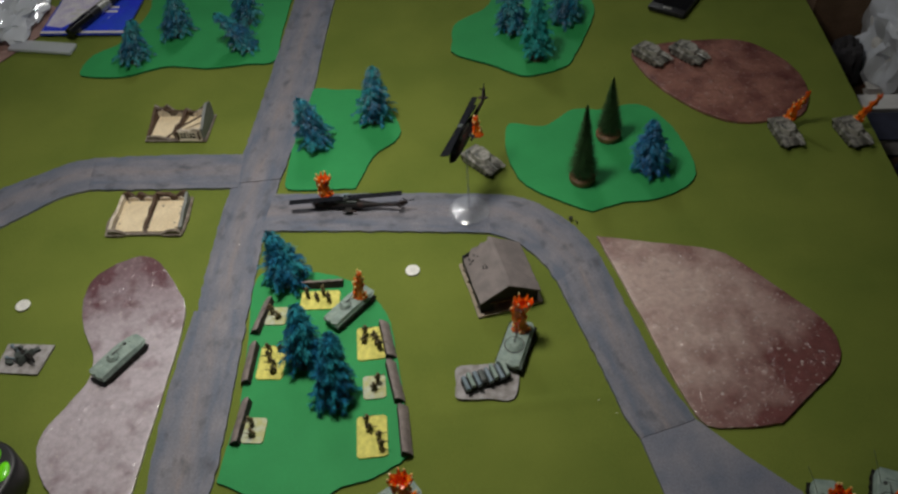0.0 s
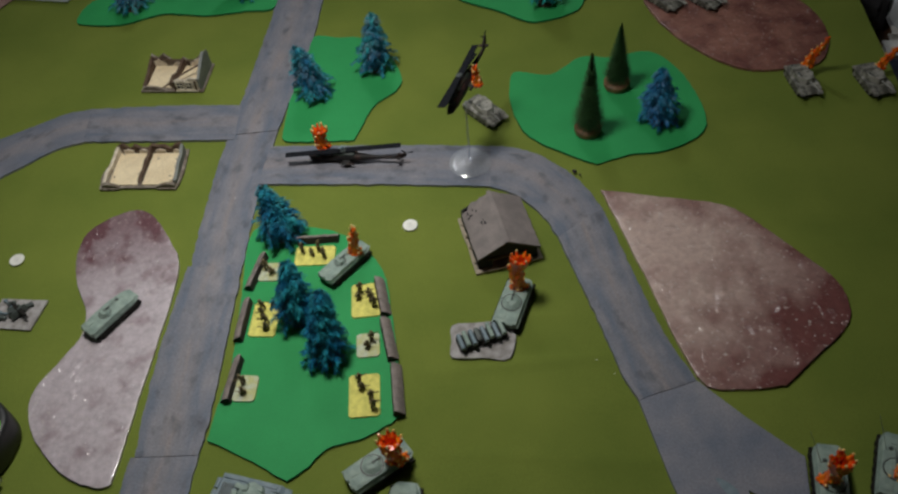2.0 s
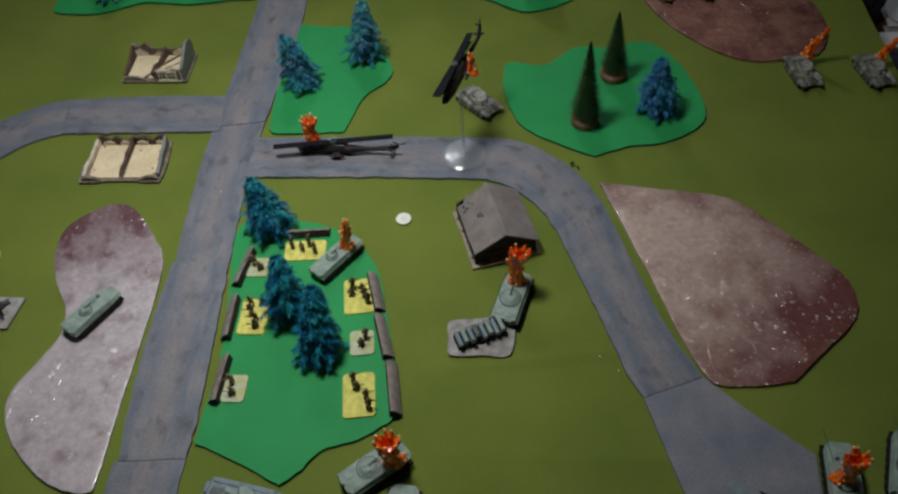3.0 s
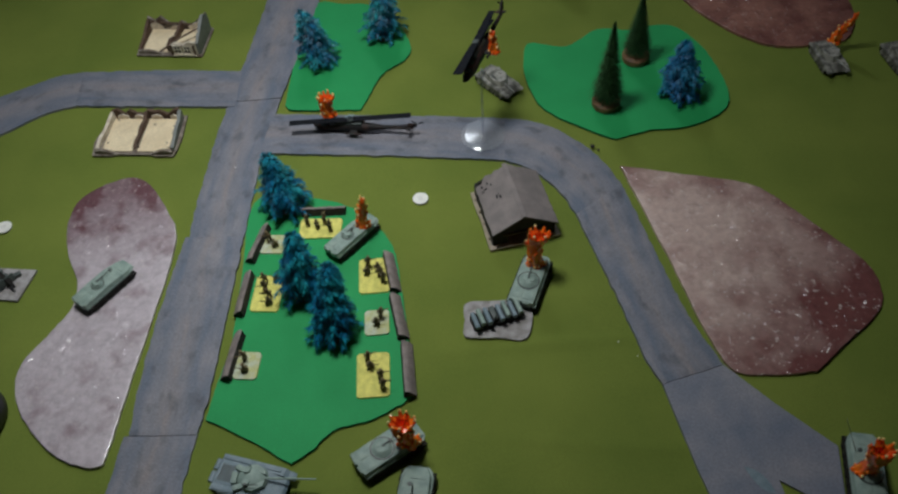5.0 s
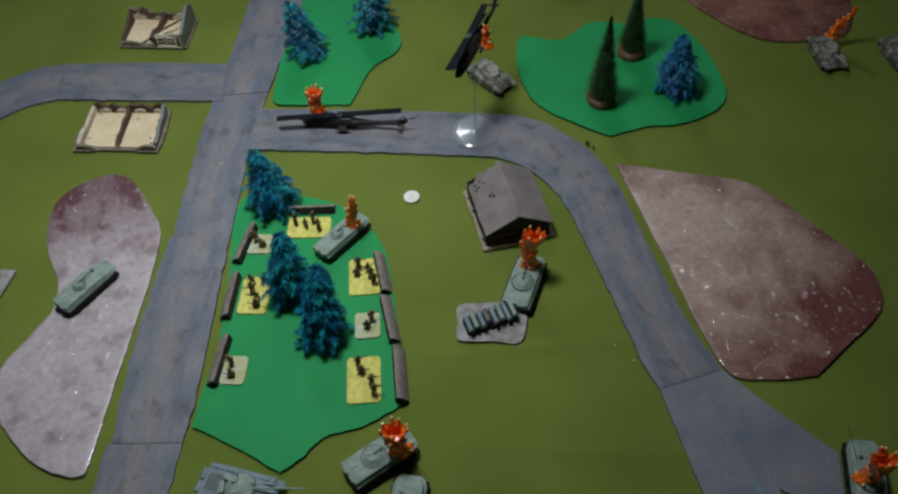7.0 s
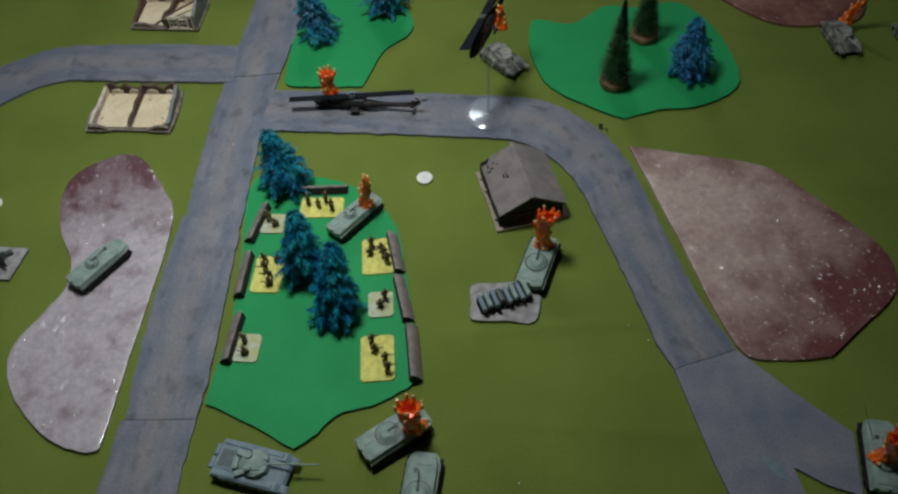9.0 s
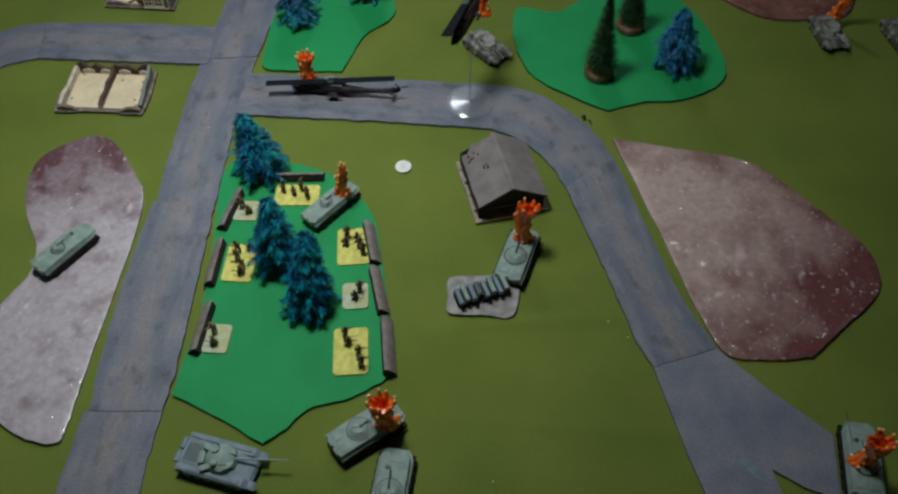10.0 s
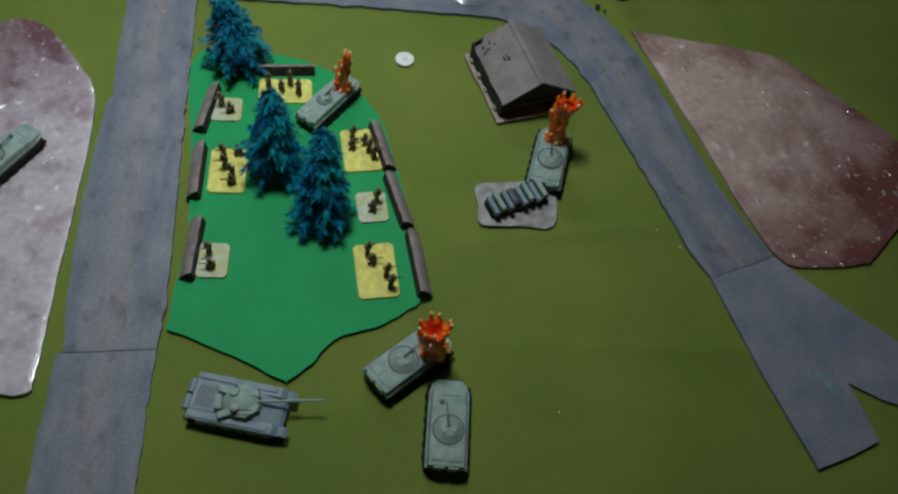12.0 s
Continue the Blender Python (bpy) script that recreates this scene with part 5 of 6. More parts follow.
def ruin_tall():
    t = thing("ruined_house", "ruined house with a tall grey gable and timber beams", "model building", "ruined houses", at=pose(-0.3740, 0.9310, 0.0002, 0, 0, -4.1))
    w, d = 0.076, 0.050
    bm = bmesh.new()
    box(bm, (0, 0, 0.001), (w + 0.004, d + 0.004, 0.002), bevel=0.0004)
    part("board", bm, RUBBLE, t, smooth=False)
    for x0, x1 in ((-0.034, -0.002), (0.002, 0.033)):
        bm = bmesh.new()
        box(bm, ((x0 + x1) / 2, 0, 0.0024), (x1 - x0, d - 0.008, 0.0014))
        part("room_floor", bm, PLASTER, t, "cream painted room floor", smooth=False)
    for name, a, b, hs, mat in (("rear_wall", (-0.037, 0.0235), (0.036, 0.0235), (0.017, 0.012, 0.018, 0.009, 0.006, 0.012, 0.006, 0.010, 0.017, 0.024), RUBBLE),
                                ("side_wall", (-0.0365, -0.022), (-0.0365, 0.022), (0.004, 0.006, 0.008, 0.012, 0.015), TIMBER),
                                ("gable", (0.0365, -0.0235), (0.0365, 0.0235), (0.016, 0.021, 0.026, 0.030, 0.022), RUIN_GREY),
                                ("front_wall", (0.003, -0.0235), (0.0345, -0.0235), (0.012, 0.016, 0.014, 0.018, 0.017), CREAM_WALL),
                                ("front_corner", (-0.037, -0.0235), (-0.008, -0.0235), (0.004, 0.005, 0.003, 0.001), RUBBLE),
                                ("partition", (-0.002, -0.020), (0.004, 0.022), (0.008, 0.011, 0.007, 0.010, 0.013), TIMBER)):
        bm = bmesh.new()
        broken_wall(bm, a, b, hs, 0.0034)
        part(name, bm, mat, t, smooth=False)
    for a, b in (((0.000, -0.014, 0.010), (0.036, 0.012, 0.017)), ((-0.036, 0.0215, 0.013), (0.034, 0.0215, 0.010)), ((-0.030, 0.0215, 0.004), (-0.022, 0.0215, 0.017)),
                 ((0.0050, -0.0256, 0.003), (0.0050, -0.0256, 0.016)), ((0.0183, -0.0256, 0.003), (0.0183, -0.0256, 0.016)), ((0.0320, -0.0256, 0.003), (0.0320, -0.0256, 0.016)), ((-0.004, -0.012, 0.004), (-0.012, -0.022, 0.004))):
        bm = bmesh.new()
        tube(bm, a, b, 0.0015, 0.0014, 4)
        part("beam", bm, TIMBER, t, "dark brown timber beam", smooth=False)
    for x in (0.0125, 0.0240):
        bm = bmesh.new()
        box(bm, (x, -0.0254, 0.0100), (0.0072, 0.0014, 0.0088))
        pane = part("window", bm, BARN_WALL, t, smooth=False)
        bm = bmesh.new()
        for dx, dz, w, h in ((0, 0.0051, 0.0102, 0.0016), (0, -0.0051, 0.0102, 0.0016), (-0.0043, 0, 0.0016, 0.0088), (0.0043, 0, 0.0016, 0.0088), (0, 0, 0.0007, 0.0088), (0, 0.0004, 0.0072, 0.0007)):
            box(bm, (x + dx, -0.0262, 0.0100 + dz), (w, 0.0012, h))
        part("window_frame", bm, CREAM_WALL, pane, "cream window frame", smooth=False)
    for a, b, hs in (((0.006, -0.0272), (0.034, -0.0272), (0.0016, 0.0024, 0.0014)), ((-0.035, 0.0208), (-0.020, 0.0208), (0.008, 0.012, 0.005)), ((-0.012, 0.0208), (0.002, 0.0208), (0.003, 0.008, 0.004)), ((0.012, 0.0208), (0.032, 0.0208), (0.006, 0.010, 0.013, 0.018))):
        bm = bmesh.new()
        broken_wall(bm, a, b, hs, 0.0012)
        part("plaster_patch", bm, CREAM_WALL, t, "pale broken plaster", smooth=False)
    return t


def grown(t, k):
    """Scales a building's parts about its base."""
    for data in {o.data for o in t.children_recursive}:
        data.transform(Matrix.Scale(k, 4))


for made in (ruin_low(), ruin_tall()):
    grown(made, 1.09)


# ---- dug-in guns and launchers ----
def launcher():
    t = thing("covered_launcher", "grey-green ribbed launcher vehicle on a stone base", "model vehicle", at=pose(0.0364, 0.4885, 0.0002, 0, 0, 0.9))
    bm = bmesh.new()
    prism(bm, rounded([(-0.029, 0.020), (0.000, 0.0225), (0.026, 0.0225), (0.035, 0.010), (0.0275, -0.022), (0.0, -0.0205), (-0.030, -0.0185), (-0.0305, 0.0)], 4, 0.0004, 8), 0, 0.0022)
    part("base", bm, STONE_BASE, t, "grey stony base with pale worn edges", smooth=False)
    turn = pose(0.0005, 0.0015, 0.002, 0, 0, 19.5)
    bm = bmesh.new()
    box(bm, (0, 0, 0.0035), (0.051, 0.015, 0.007), bevel=0.0008)
    for s in (-1, 1):
        for k in range(5):
            x = -0.020 + 0.010 * k
            tube(bm, (x, s * 0.0075, 0.003), (x, s * 0.0088, 0.003), 0.0032, 0.0030, 10)
    bmesh.ops.transform(bm, matrix=turn, verts=bm.verts[:])
    part("chassis", bm, TRACK, t, "dark chassis with wheels")
    for k in range(8):
        if k == 3:
            continue
        bm = bmesh.new()
        x, shift, up = -0.0225 + 0.0063 * k, 0.0016 * (k % 2) - 0.0008, 0.0009 * (k % 3)
        tube(bm, (x, -0.0092 + shift, 0.0092 + up), (x, 0.0084 + shift, 0.0092 + up), 0.0024, 0.0024, 10)
        box(bm, (x, shift, 0.0072 + up), (0.0040, 0.0168, 0.0034 + up))
        bmesh.ops.transform(bm, matrix=turn, verts=bm.verts[:])
        part("cover_rib", bm, GREY_GREEN if k % 2 else BLUE_GREEN, t, "rounded grey-green cover rib")
    bm = bmesh.new()
    box(bm, (-0.0035, 0.001, 0.0090), (0.0050, 0.0150, 0.0040), bevel=0.0005)
    box(bm, (-0.0035, -0.0035, 0.0112), (0.0034, 0.0040, 0.0022), bevel=0.0004)
    bmesh.ops.transform(bm, matrix=turn, verts=bm.verts[:])
    part("cab_hatch", bm, GUNMETAL, t)


def field_gun():
    t = thing("field_gun", "dark field gun dug in on a pale square base", "model gun", at=pose(-0.4681, 0.5393, 0.0002, 0, 0, -3.4))
    bm = bmesh.new()
    prism(bm, [(-0.027, 0.021), (0.027, 0.020), (0.0215, -0.0195), (-0.028, -0.0175)], 0, 0.0018)
    part("base", bm, STONE_BASE, t, "pale stony square base", smooth=False)
    for s in (-1, 1):
        bm = bmesh.new()
        tube(bm, (-0.004, 0.003 * s + 0.002, 0.004), (-0.021, 0.008 * s + 0.009, 0.0030), 0.0014, 0.0011, 8)
        box(bm, (-0.0205, 0.008 * s + 0.009, 0.0034), (0.0030, 0.0036, 0.0032), bevel=0.0004)
        part("trail_leg", bm, BLUE_GREEN, t)
    bm = bmesh.new()
    box(bm, (0.004, -0.0005, 0.0072), (0.0016, 0.0200, 0.0085), -30, bevel=0.0004, ry=-14)
    part("gun_shield", bm, GUNMETAL, t)
    for x, y, turn in ((-0.011, 0.013, 20), (-0.014, -0.006, -10), (0.010, 0.011, 35)):
        bm = bmesh.new()
        box(bm, (x, y, 0.0040), (0.0085, 0.0048, 0.0046), turn, bevel=0.0008)
        part("ammunition_box", bm, GUNMETAL, t)
    bm = bmesh.new()
    box(bm, (-0.002, 0.002, 0.0075), (0.014, 0.009, 0.006), 30, bevel=0.0010)
    part("breech", bm, GUNMETAL, t)
    for s in (-1, 0, 1):
        bm = bmesh.new()
        tube(bm, (-0.004 + 0.003 * s, 0.006 - 0.0035 * s, 0.0105), (0.014 + 0.003 * s, -0.004 - 0.0035 * s, 0.0085), 0.0013, 0.0012, 8)
        part("barrel", bm, TRACK, t)
    for s in (-1, 1):
        bm = bmesh.new()
        tube(bm, (0.002 + 0.004 * s, 0.001 + 0.007 * s, 0.0050), (0.0028 + 0.004 * s, 0.0024 + 0.007 * s, 0.0050), 0.0036, 0.0034, 12)
        part("wheel", bm, TRACK, t)


launcher()
field_gun()


# ---- helicopters ----
def helicopter(label, blades):
    """An attack helicopter facing -x: slim pod, tail boom, fin, stub wings and long flat rotor blades."""
    t = thing("attack_helicopter", label, "model helicopter", "model helicopters")
    bm = bmesh.new()
    rings = ((-0.062, 0.0016, 0.0125), (-0.055, 0.0055, 0.0120), (-0.040, 0.0085, 0.0130), (-0.020, 0.0098, 0.0150), (0.004, 0.0098, 0.0155), (0.022, 0.0072, 0.0165), (0.040, 0.0038, 0.0175), (0.075, 0.0026, 0.0185), (0.082, 0.0014, 0.0190))
    rows = [[bm.verts.new((x, r * 0.66 * math.cos(2 * math.pi * k / 14), z - 0.002 + 0.8 * r * math.sin(2 * math.pi * k / 14))) for k in range(14)] for x, r, z in rings]
    for a, b in zip(rows, rows[1:]):
        for k in range(14):
            bm.faces.new((a[k], a[(k + 1) % 14], b[(k + 1) % 14], b[k]))
    bm.faces.new(rows[0]), bm.faces.new(rows[-1])
    bmesh.ops.recalc_face_normals(bm, faces=bm.faces[:])
    body = part("fuselage", bm, HELI, t)
    for x, z in ((-0.045, 0.0150), (-0.033, 0.0180)):
        bm = bmesh.new()
        ball(bm, (x, 0, z), (0.0070, 0.0040, 0.0042), 14, 9)
        part("canopy", bm, GLASS_DARK, body, "smoked cockpit canopy")
    bm = bmesh.new()
    box(bm, (-0.006, 0, 0.0212), (0.028, 0.0088, 0.0060), bevel=0.0022)
    for s in (-1, 1):
        tube(bm, (-0.021, s * 0.0034, 0.0215), (-0.024, s * 0.0034, 0.0215), 0.0021, 0.0018, 12)
    part("engine_housing", bm, GUNMETAL, t)
    for s in (-1, 1):
        bm = bmesh.new()
        box(bm, (-0.002, s * 0.0088, 0.0130), (0.009, 0.009, 0.0012), bevel=0.0004, rx=-s * 12)
        wing = part("stub_wing", bm, HELI, t)
        for y in (0.0105,):
            bm = bmesh.new()
            tube(bm, (-0.010, s * y, 0.0105 - 0.1 * (y - 0.016)), (0.008, s * y, 0.0105 - 0.1 * (y - 0.016)), 0.0015, 0.0013, 10)
            part("rocket_pod", bm, HELI, wing)
    bm = bmesh.new()
    profile(bm, [(0.070, 0.0190), (0.084, 0.0190), (0.088, 0.0270), (0.083, 0.0270)], -0.0009, 0.0009)
    box(bm, (0.076, 0, 0.0190), (0.005, 0.012, 0.0010))
    fin = part("tail_fin", bm, HELI, t, smooth=False)
    bm = bmesh.new()
    for a in (20, 140, 260):
        box(bm, (0.087 + 0.006 * math.cos(radians(a)), 0.0022, 0.0250 + 0.004 * math.sin(radians(a))), (0.008, 0.0006, 0.0018), ry=-a)
    part("tail_rotor", bm, ROTOR, fin, smooth=False)
    bm = bmesh.new()
    tube(bm, (-0.006, 0, 0.022), (-0.006, 0, 0.0288), 0.0016, 0.0014, 10)
    tube(bm, (-0.006, 0, 0.0266), (-0.006, 0, 0.0290), 0.0042, 0.0036, 14)
    hub = part("rotor_hub", bm, GUNMETAL, t)
    for ob in t.children_recursive:
        if ob.name.split(".")[0] in ("fuselage", "canopy", "tail_fin", "tail_rotor"):
            ob.data.transform(Matrix.Diagonal((0.82, 1, 1, 1)))
    for angle, length, droop in blades:
        bm = bmesh.new()
        box(bm, (length / 2 + 0.003, 0, 0), (length, 0.0078, 0.0011), bevel=0.0003)
        bmesh.ops.transform(bm, matrix=pose(-0.006, 0, 0.0278, 0, droop, angle), verts=bm.verts[:])
        part("rotor_blade", bm, ROTOR, hub, "long flat black blade", smooth=False)
    return t


downed = helicopter("dark attack helicopter lying burning on the road", ((190, 0.067, 1), (10, 0.067, -1)))
bm = bmesh.new()
tube(bm, (-0.006, 0, 0.0285), (-0.006, 0, 0.0345), 0.0020, 0.0014, 10)
box(bm, (-0.006, 0, 0.0340), (0.0110, 0.0026, 0.0014), 25, bevel=0.0004)
box(bm, (-0.006, 0, 0.0352), (0.0034, 0.0034, 0.0022), bevel=0.0006)
part("mast_cap", bm, BLUE_GREEN, downed, "grey rotor mast cap")
settle(downed, 0.74)
downed.matrix_basis = pose(-0.1215, 0.7545, ROAD_TOP - 0.0018, 0, 0, -7)
burning = flame(0.027, 0.0092, 0.0, 8, 0)
burning.location = (-0.1550, 0.7700, 0.0128)

flying = helicopter("dark attack helicopter flying on a clear stand", ((4, 0.054, 0), (184, 0.052, 0), (0, 0.040, 2), (179, 0.050, 2)))
flying.matrix_basis = pose(0.0275, 0.7660, 0.0920, -14, 0, 68)
burning = flame(0.025, 0.0058, -0.1, 9, 0, True)
burning.location = (0.0385, 0.7640, 0.1030)


def flight_stand(x, y, tall):
    t = thing("flight_stand", "clear acrylic flight stand with a round base", "flight stand", at=pose(x, y, ROAD_TOP + 0.0004))
    bm = bmesh.new()
    rings = ((0.0246, 0.0), (0.0253, 0.0008), (0.0240, 0.0014), (0.0224, 0.0022), (0.0206, 0.0015), (0.0180, 0.0017), (0.0120, 0.0023), (0.0060, 0.0029), (0.0030, 0.0042), (0.0024, 0.0060))
    rows = [[bm.verts.new((r * math.cos(2 * math.pi * k / 48), r * math.sin(2 * math.pi * k / 48), z)) for k in range(48)] for r, z in rings]
    for a, b in zip(rows, rows[1:]):
        for k in range(48):
            bm.faces.new((a[k], a[(k + 1) % 48], b[(k + 1) % 48], b[k]))
    bm.faces.new(rows[-1])
    part("stand_base", bm, CLEAR, t, "round clear acrylic base", smooth=False)
    bm = bmesh.new()
    tube(bm, (0, 0, 0.0034), (0, 0, tall), 0.0016, 0.0013, 12)
    part("stand_rod", bm, CLEAR, t, "thin clear upright rod")


flight_stand(0.0245, 0.7430, 0.0965)


# ---- loose things on the table ----
def chip(x, y):
    t = thing("white_chip", "small round white plastic game chip", "game chip", "white chips", at=pose(x, y, 0.0002))
    bm = bmesh.new()
    tube(bm, (0, 0, 0), (0, 0, 0.0012), 0.0082, 0.0085, 36)
    tube(bm, (0, 0, 0.0012), (0, 0, 0.0017), 0.0085, 0.0080, 36)
    part("disc", bm, WHITE, t)
    bm = bmesh.new()
    for k in range(3):
        box(bm, (0, 0.0020 - 0.0020 * k, 0.00185), (0.0060 - 0.001 * (k != 1), 0.0007, 0.0003))
    part("worn_print", bm, PAPER, t, "faint worn print lines", smooth=False)


chip(-0.0436, 0.6485)
chip(-0.4962, 0.6178)


def mobile_phone():
    t = thing("mobile_phone", "black mobile phone lying on the cloth", "phone", at=pose(0.3690, 1.2080, 0.0002, 0, 0, -33))
    bm = bmesh.new()
    box(bm, (0, 0, 0.0045), (0.060, 0.130, 0.009), bevel=0.0035)
    part("case", bm, BLACK, t)
    bm = bmesh.new()
    box(bm, (0, 0.002, 0.0093), (0.053, 0.108, 0.0007))
    part("screen", bm, GLOSS_BLACK, t, "dark glossy screen", smooth=False)
    bm = bmesh.new()
    box(bm, (0, -0.058, 0.0092), (0.014, 0.004, 0.0006), bevel=0.0002)
    part("button", bm, STEEL, t)


def tape_measure():
    t = thing("tape_measure", "black rubber tape measure with lime green panels", "tape measure", at=pose(-0.4480, 0.3870, 0.0002, 0, 0, -20))
    bm = bmesh.new()
    outline = rounded([(-0.036, 0.0), (-0.036, 0.030), (-0.026, 0.056), (0.004, 0.062), (0.028, 0.050), (0.037, 0.026), (0.037, 0.004), (0.030, -0.002), (-0.030, -0.002)], 5)
    prism(bm, outline, 0.0, 0.036, draft=0.0)
    bmesh.ops.bevel(bm, geom=[e for e in bm.edges if abs(e.verts[0].co.z - e.verts[1].co.z) < 1e-6], offset=0.005, segments=3, affect="EDGES", profile=0.5)
    bmesh.ops.translate(bm, vec=(0, -0.03, 0), verts=bm.verts[:])
    part("case", bm, BLACK, t, "black rubber case")
    bm = bmesh.new()
    prism(bm, rounded([(-0.024, -0.022), (-0.024, 0.002), (-0.014, 0.022), (0.006, 0.024), (0.014, 0.008), (0.008, -0.012), (0.012, -0.022)], 5), 0.034, 0.0375, draft=0.05)
    part("side_panel", bm, LIME, t, "lime green side panel")
    bm = bmesh.new()
    ball(bm, (0.024, 0.004, 0.034), (0.0075, 0.012, 0.0045), 16, 9, (0, 0, 25))
    part("lock_button", bm, LIME, t, "lime green lock button")
    bm = bmesh.new()
    ball(bm, (0.024, -0.020, 0.034), (0.0080, 0.0060, 0.0042), 16, 9)
    part("grip", bm, LIME, t, "lime green grip")
    bm = bmesh.new()
    tube(bm, (-0.004, 0.003, 0.037), (-0.004, 0.003, 0.0388), 0.0085, 0.0080, 24)
    part("badge", bm, BLACK, t)
    bm = bmesh.new()
    box(bm, (0.041, -0.030, 0.018), (0.010, 0.0010, 0.022))
    box(bm, (0.046, -0.033, 0.018), (0.0012, 0.008, 0.022))
    part("tape_hook", bm, STEEL, t, smooth=False)


def crumpled(name, label, category, c, s, mat, seed, rough=0.35):
    """A crumpled bag or cloth heap, resting on what is under it."""
    bm = bmesh.new()
    bmesh.ops.create_icosphere(bm, subdivisions=4, radius=1)
    for v in bm.verts:
        n = v.co.normalized()
        k = 1 + rough * noise.noise(n * 2.2 + Vector((seed, 0, 0))) + 0.5 * rough * noise.noise(n * 6 + Vector((0, seed, 0))) + 0.3 * rough * abs(noise.noise(n * 13 + Vector((0, 0, seed))))
        v.co = Vector((n.x * s[0] * k, n.y * s[1] * k, max(-0.6, n.z * k) * s[2]))
    low = min(v.co.z for v in bm.verts)
    bmesh.ops.translate(bm, vec=(c[0], c[1], c[2] - low), verts=bm.verts[:])
    return tagged(part(name, bm, mat), label, category)


def clutter_left():
    """Card, marker pen, papers and a plastic bag at the far corner of the cloth."""
    t = thing("card_pack", "glossy blue printed card with a white edge", "card", at=pose(-0.5790, 1.2260, 0.0026, 0, 0, -4))
    bm = bmesh.new()
    box(bm, (0, 0, 0.002), (0.140, 0.104, 0.004), bevel=0.0006)
    part("card", bm, BLUE_CARD, t)
    bm = bmesh.new()
    box(bm, (0, -0.0490, 0.0043), (0.138, 0.0055, 0.0006))
    part("white_edge", bm, PAPER, t, smooth=False)
    bm = bmesh.new()
    prism(bm, [(-0.067, -0.030), (-0.040, -0.036), (-0.026, -0.020), (-0.008, -0.026), (0.004, -0.004), (0.002, 0.050), (-0.067, 0.050)], 0.0038, 0.0042)
    part("printed_panel", bm, LILAC, t, "pale lilac printed picture", smooth=False)
    bm = bmesh.new()
    prism(bm, [(-0.034, -0.014), (-0.022, -0.019), (-0.004, -0.010), (0.000, 0.014), (-0.020, 0.006)], 0.0040, 0.0046)
    part("printed_panel", bm, PAPER, t, "white printed splash", smooth=False)
    for k, (x, y, w) in enumerate(((-0.022, 0.004, 0.030), (-0.020, 0.014, 0.024), (0.028, 0.010, 0.022), (0.030, 0.022, 0.016))):
        bm = bmesh.new()
        box(bm, (x, y, 0.0043), (w, 0.0055, 0.0005))
        part("print_bar", bm, PAPER, t, "white printed bar", smooth=False)
    t = thing("marker_pen", "black marker pen lying across the blue card", "pen", at=pose(-0.5920, 1.1720, 0.0152, 0, 0, 66))
    bm = bmesh.new()
    tube(bm, (0.040, 0, 0), (0.118, 0, 0), 0.0085, 0.0085, 18)
    part("barrel", bm, BLACK, t)
    bm = bmesh.new()
    tube(bm, (-0.010, 0, 0), (0.040, 0, 0), 0.0076, 0.0092, 18)
    box(bm, (0.014, 0, 0.0095), (0.038, 0.0030, 0.0012))
    part("cap", bm, GLOSS_BLACK, t)
    bm = bmesh.new()
    tube(bm, (0.060, 0, 0), (0.084, 0, 0), 0.0087, 0.0087, 18)
    part("label_band", bm, STEEL, t)
    for name, label, x, y, turn, w, d, mat in (("paper_sheet", "pinkish brown card sheet lying flat", -0.712, 1.172, -31, 0.09, 0.22, PINK_CARD), ("paper_sheet", "white paper sheet lying flat", -0.560, 1.330, -12, 0.20, 0.08, PAPER)):
        bm = bmesh.new()
        box(bm, (0, 0, 0.0011), (w, d, 0.0012), bevel=0.0002)
        ob = part(name, bm, mat)
        tagged(ob, label, "paper").matrix_basis = pose(x, y, 0, 0, 0, turn)
    bm = bmesh.new()
    box(bm, (0, 0, 0.003), (0.105, 0.026, 0.006), bevel=0.0025)
    tagged(part("blister_tray", bm, FILM), "clear plastic blister strip lying flat", "packaging").matrix_basis = pose(-0.6360, 1.1420, 0.0026, 0, 1.2, -9)
    crumpled("plastic_bag", "crumpled clear plastic bag on papers", "plastic bag", (-0.715, 1.235, 0.002), (0.050, 0.085, 0.026), BAG, 4, 0.40)


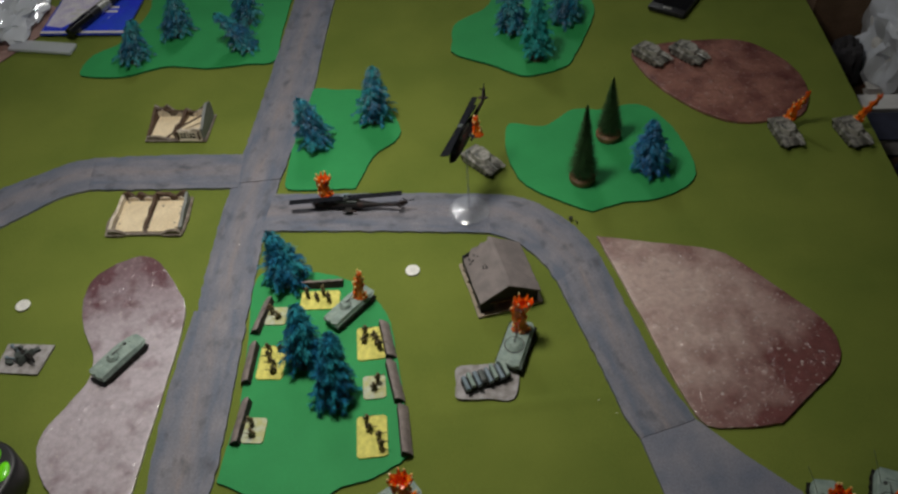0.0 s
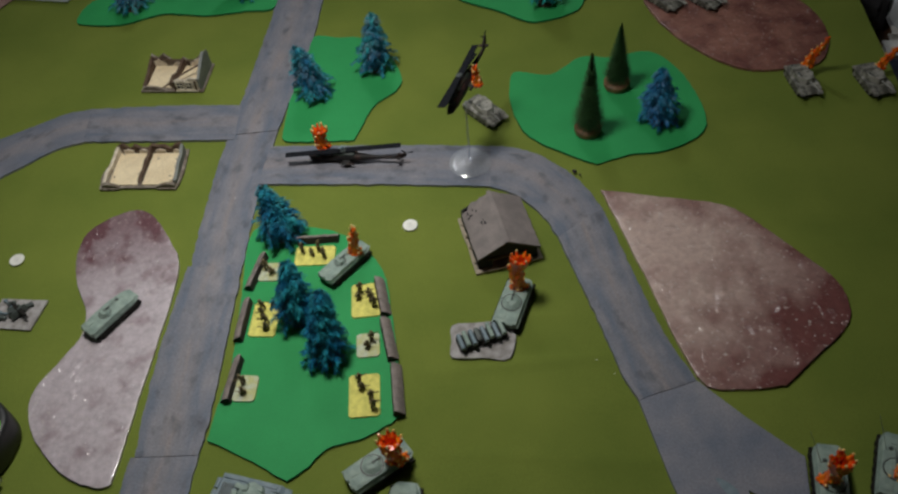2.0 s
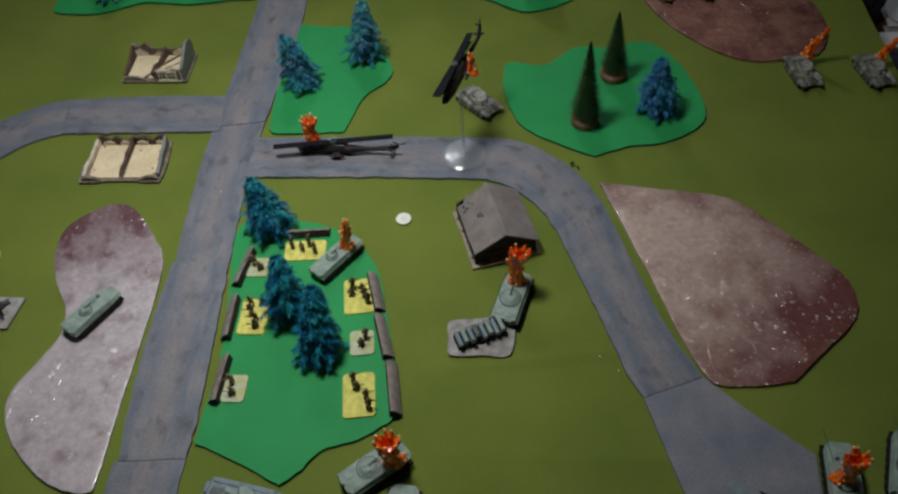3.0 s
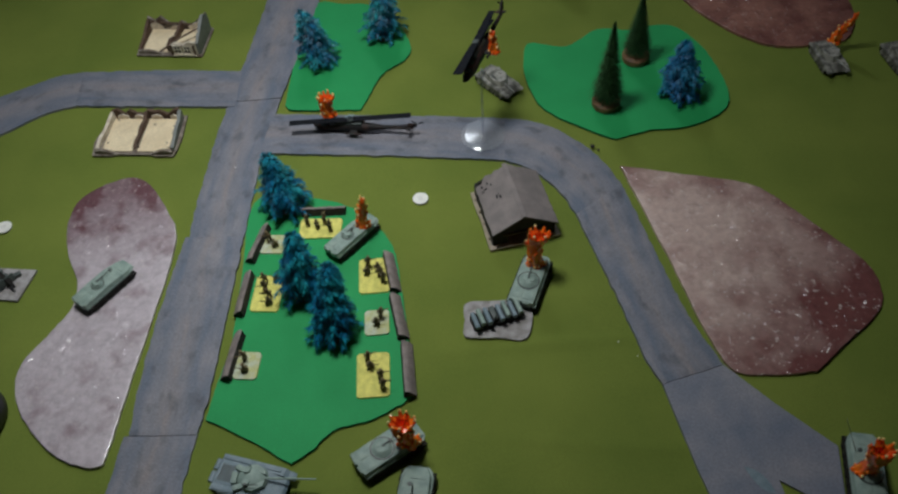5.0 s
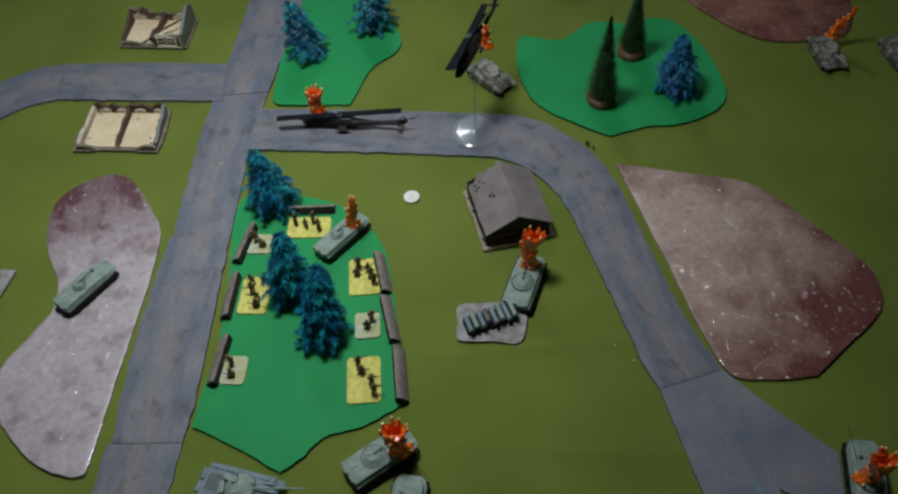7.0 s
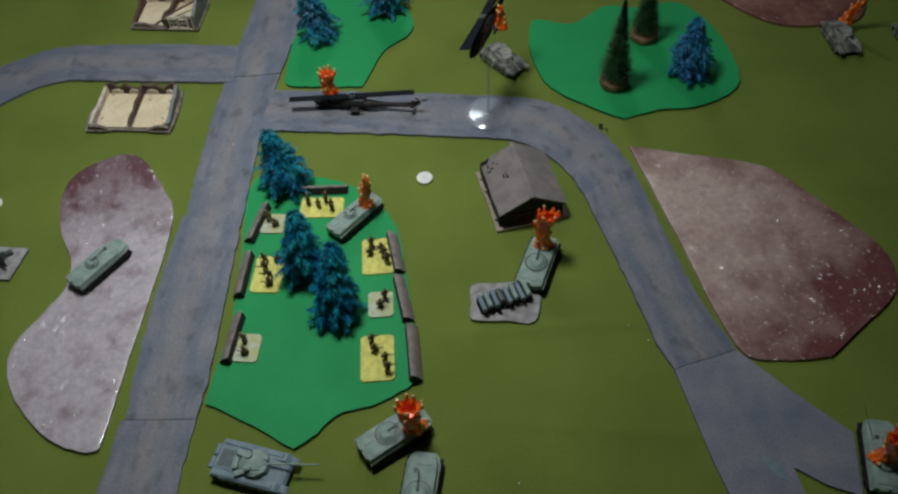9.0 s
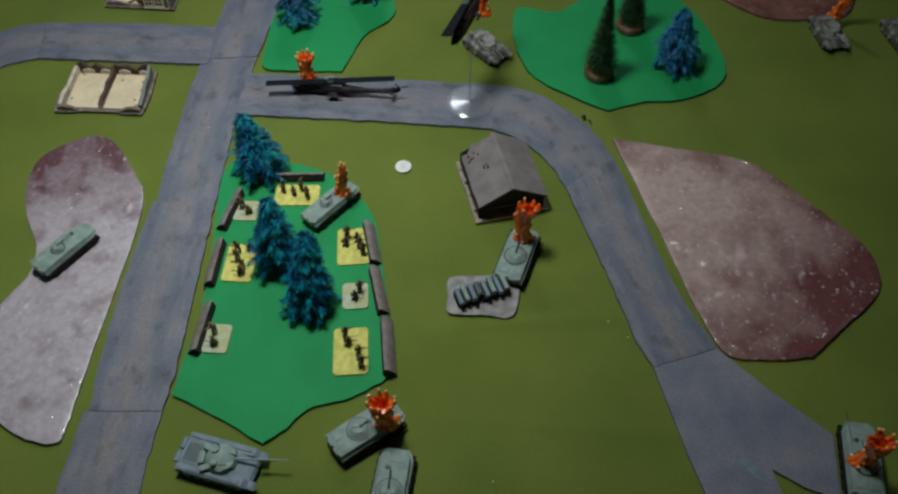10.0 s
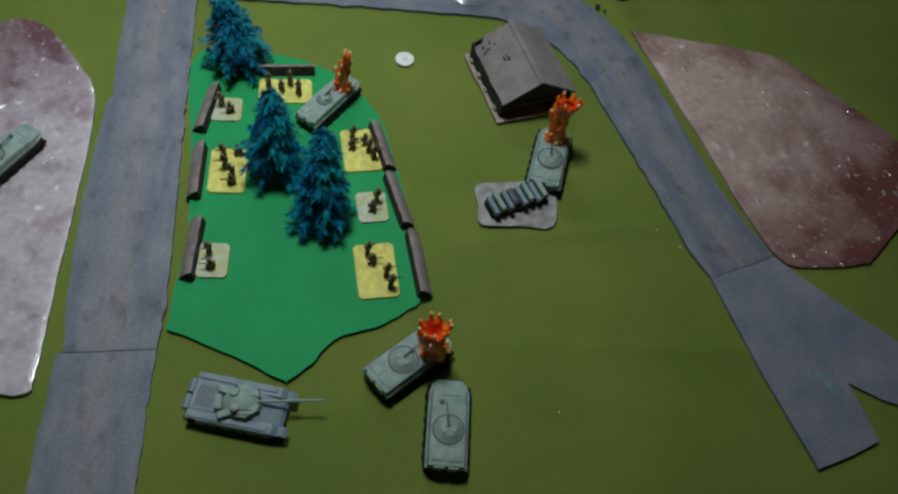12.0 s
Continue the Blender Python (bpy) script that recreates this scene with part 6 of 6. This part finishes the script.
def clutter_right():
    """Boxes, bags and books on a low side table beside the games table."""
    t = thing("side_table", "dark low side table beside the games table", "table", at=pose(0.84, 1.10, 0))
    bm = bmesh.new()
    box(bm, (0, 0, -0.135), (0.50, 0.95, 0.03), bevel=0.003)
    part("tabletop", bm, TABLE, t)
    for x in (-0.21, 0.21):
        for y in (-0.43, 0.43):
            bm = bmesh.new()
            box(bm, (x, y, -0.45), (0.05, 0.05, 0.60), bevel=0.003)
            part("leg", bm, TABLE, t)
    Z = -0.1195
    t = thing("cardboard_box", "open brown cardboard box with dark contents", "box", at=pose(0.672, 1.300, Z, 0, 0, -8))
    for x, y, w, d in ((-0.07, 0, 0.004, 0.19), (0.07, 0, 0.004, 0.19), (0, -0.093, 0.136, 0.004), (0, 0.093, 0.136, 0.004)):
        bm = bmesh.new()
        box(bm, (x, y, 0.050), (w, d, 0.100))
        part("box_side", bm, CARDBOARD, t, smooth=False)
    bm = bmesh.new()
    box(bm, (0, 0, 0.002), (0.134, 0.180, 0.004))
    part("box_bottom", bm, CARDBOARD, t, smooth=False)
    bm = bmesh.new()
    box(bm, (0.0, 0.0, 0.085), (0.132, 0.178, 0.004), ry=4)
    part("box_flap", bm, CARDBOARD, t, smooth=False)
    for mat, label, x, y, w, d, h, turn in ((NAVY, "navy cloth-bound book beside a white one", 0.700, 0.968, 0.180, 0.062, 0.034, -3), (PAPER, "white covered book beside a navy one", 0.700, 1.019, 0.176, 0.034, 0.038, -3),
                                            (PAPER, "small white booklet half under a cloth", 0.668, 1.090, 0.040, 0.019, 0.016, -6)):
        t = thing("book", label, "book", "books", at=pose(x, y, Z, 0, 0, turn))
        for z0, z1 in ((0, 0.0025), (h - 0.0025, h)):
            bm = bmesh.new()
            box(bm, (0, 0, (z0 + z1) / 2), (w, d, z1 - z0), bevel=0.0006)
            part("cover", bm, mat, t, smooth=False)
        bm = bmesh.new()
        box(bm, (0.001, 0, h / 2), (w - 0.006, d - 0.004, h - 0.0052))
        part("page_block", bm, PAPER, t, smooth=False)
    crumpled("black_bag", "crumpled black cloth bag", "bag", (0.628, 1.140, Z), (0.024, 0.034, 0.040), GREY_CLOTH, 2, 0.3)
    crumpled("black_bag", "crumpled dark navy cloth heap", "cloth", (0.690, 0.880, Z), (0.060, 0.045, 0.030), NAVY, 7, 0.3)
    crumpled("plastic_bag", "shiny clear plastic bag with an added white fill", "plastic bag", (0.706, 1.140, Z), (0.054, 0.080, 0.080), BAG, 9, 0.45)
    # White body added inside the bag so that it looks brightly lit.
    crumpled("brightening_fill", "white fill added inside the plastic bag to brighten it", "bundle", (0.706, 1.140, Z + 0.004), (0.043, 0.062, 0.066), PAPER, 12, 0.40)


mobile_phone()
tape_measure()
clutter_left()
clutter_right()
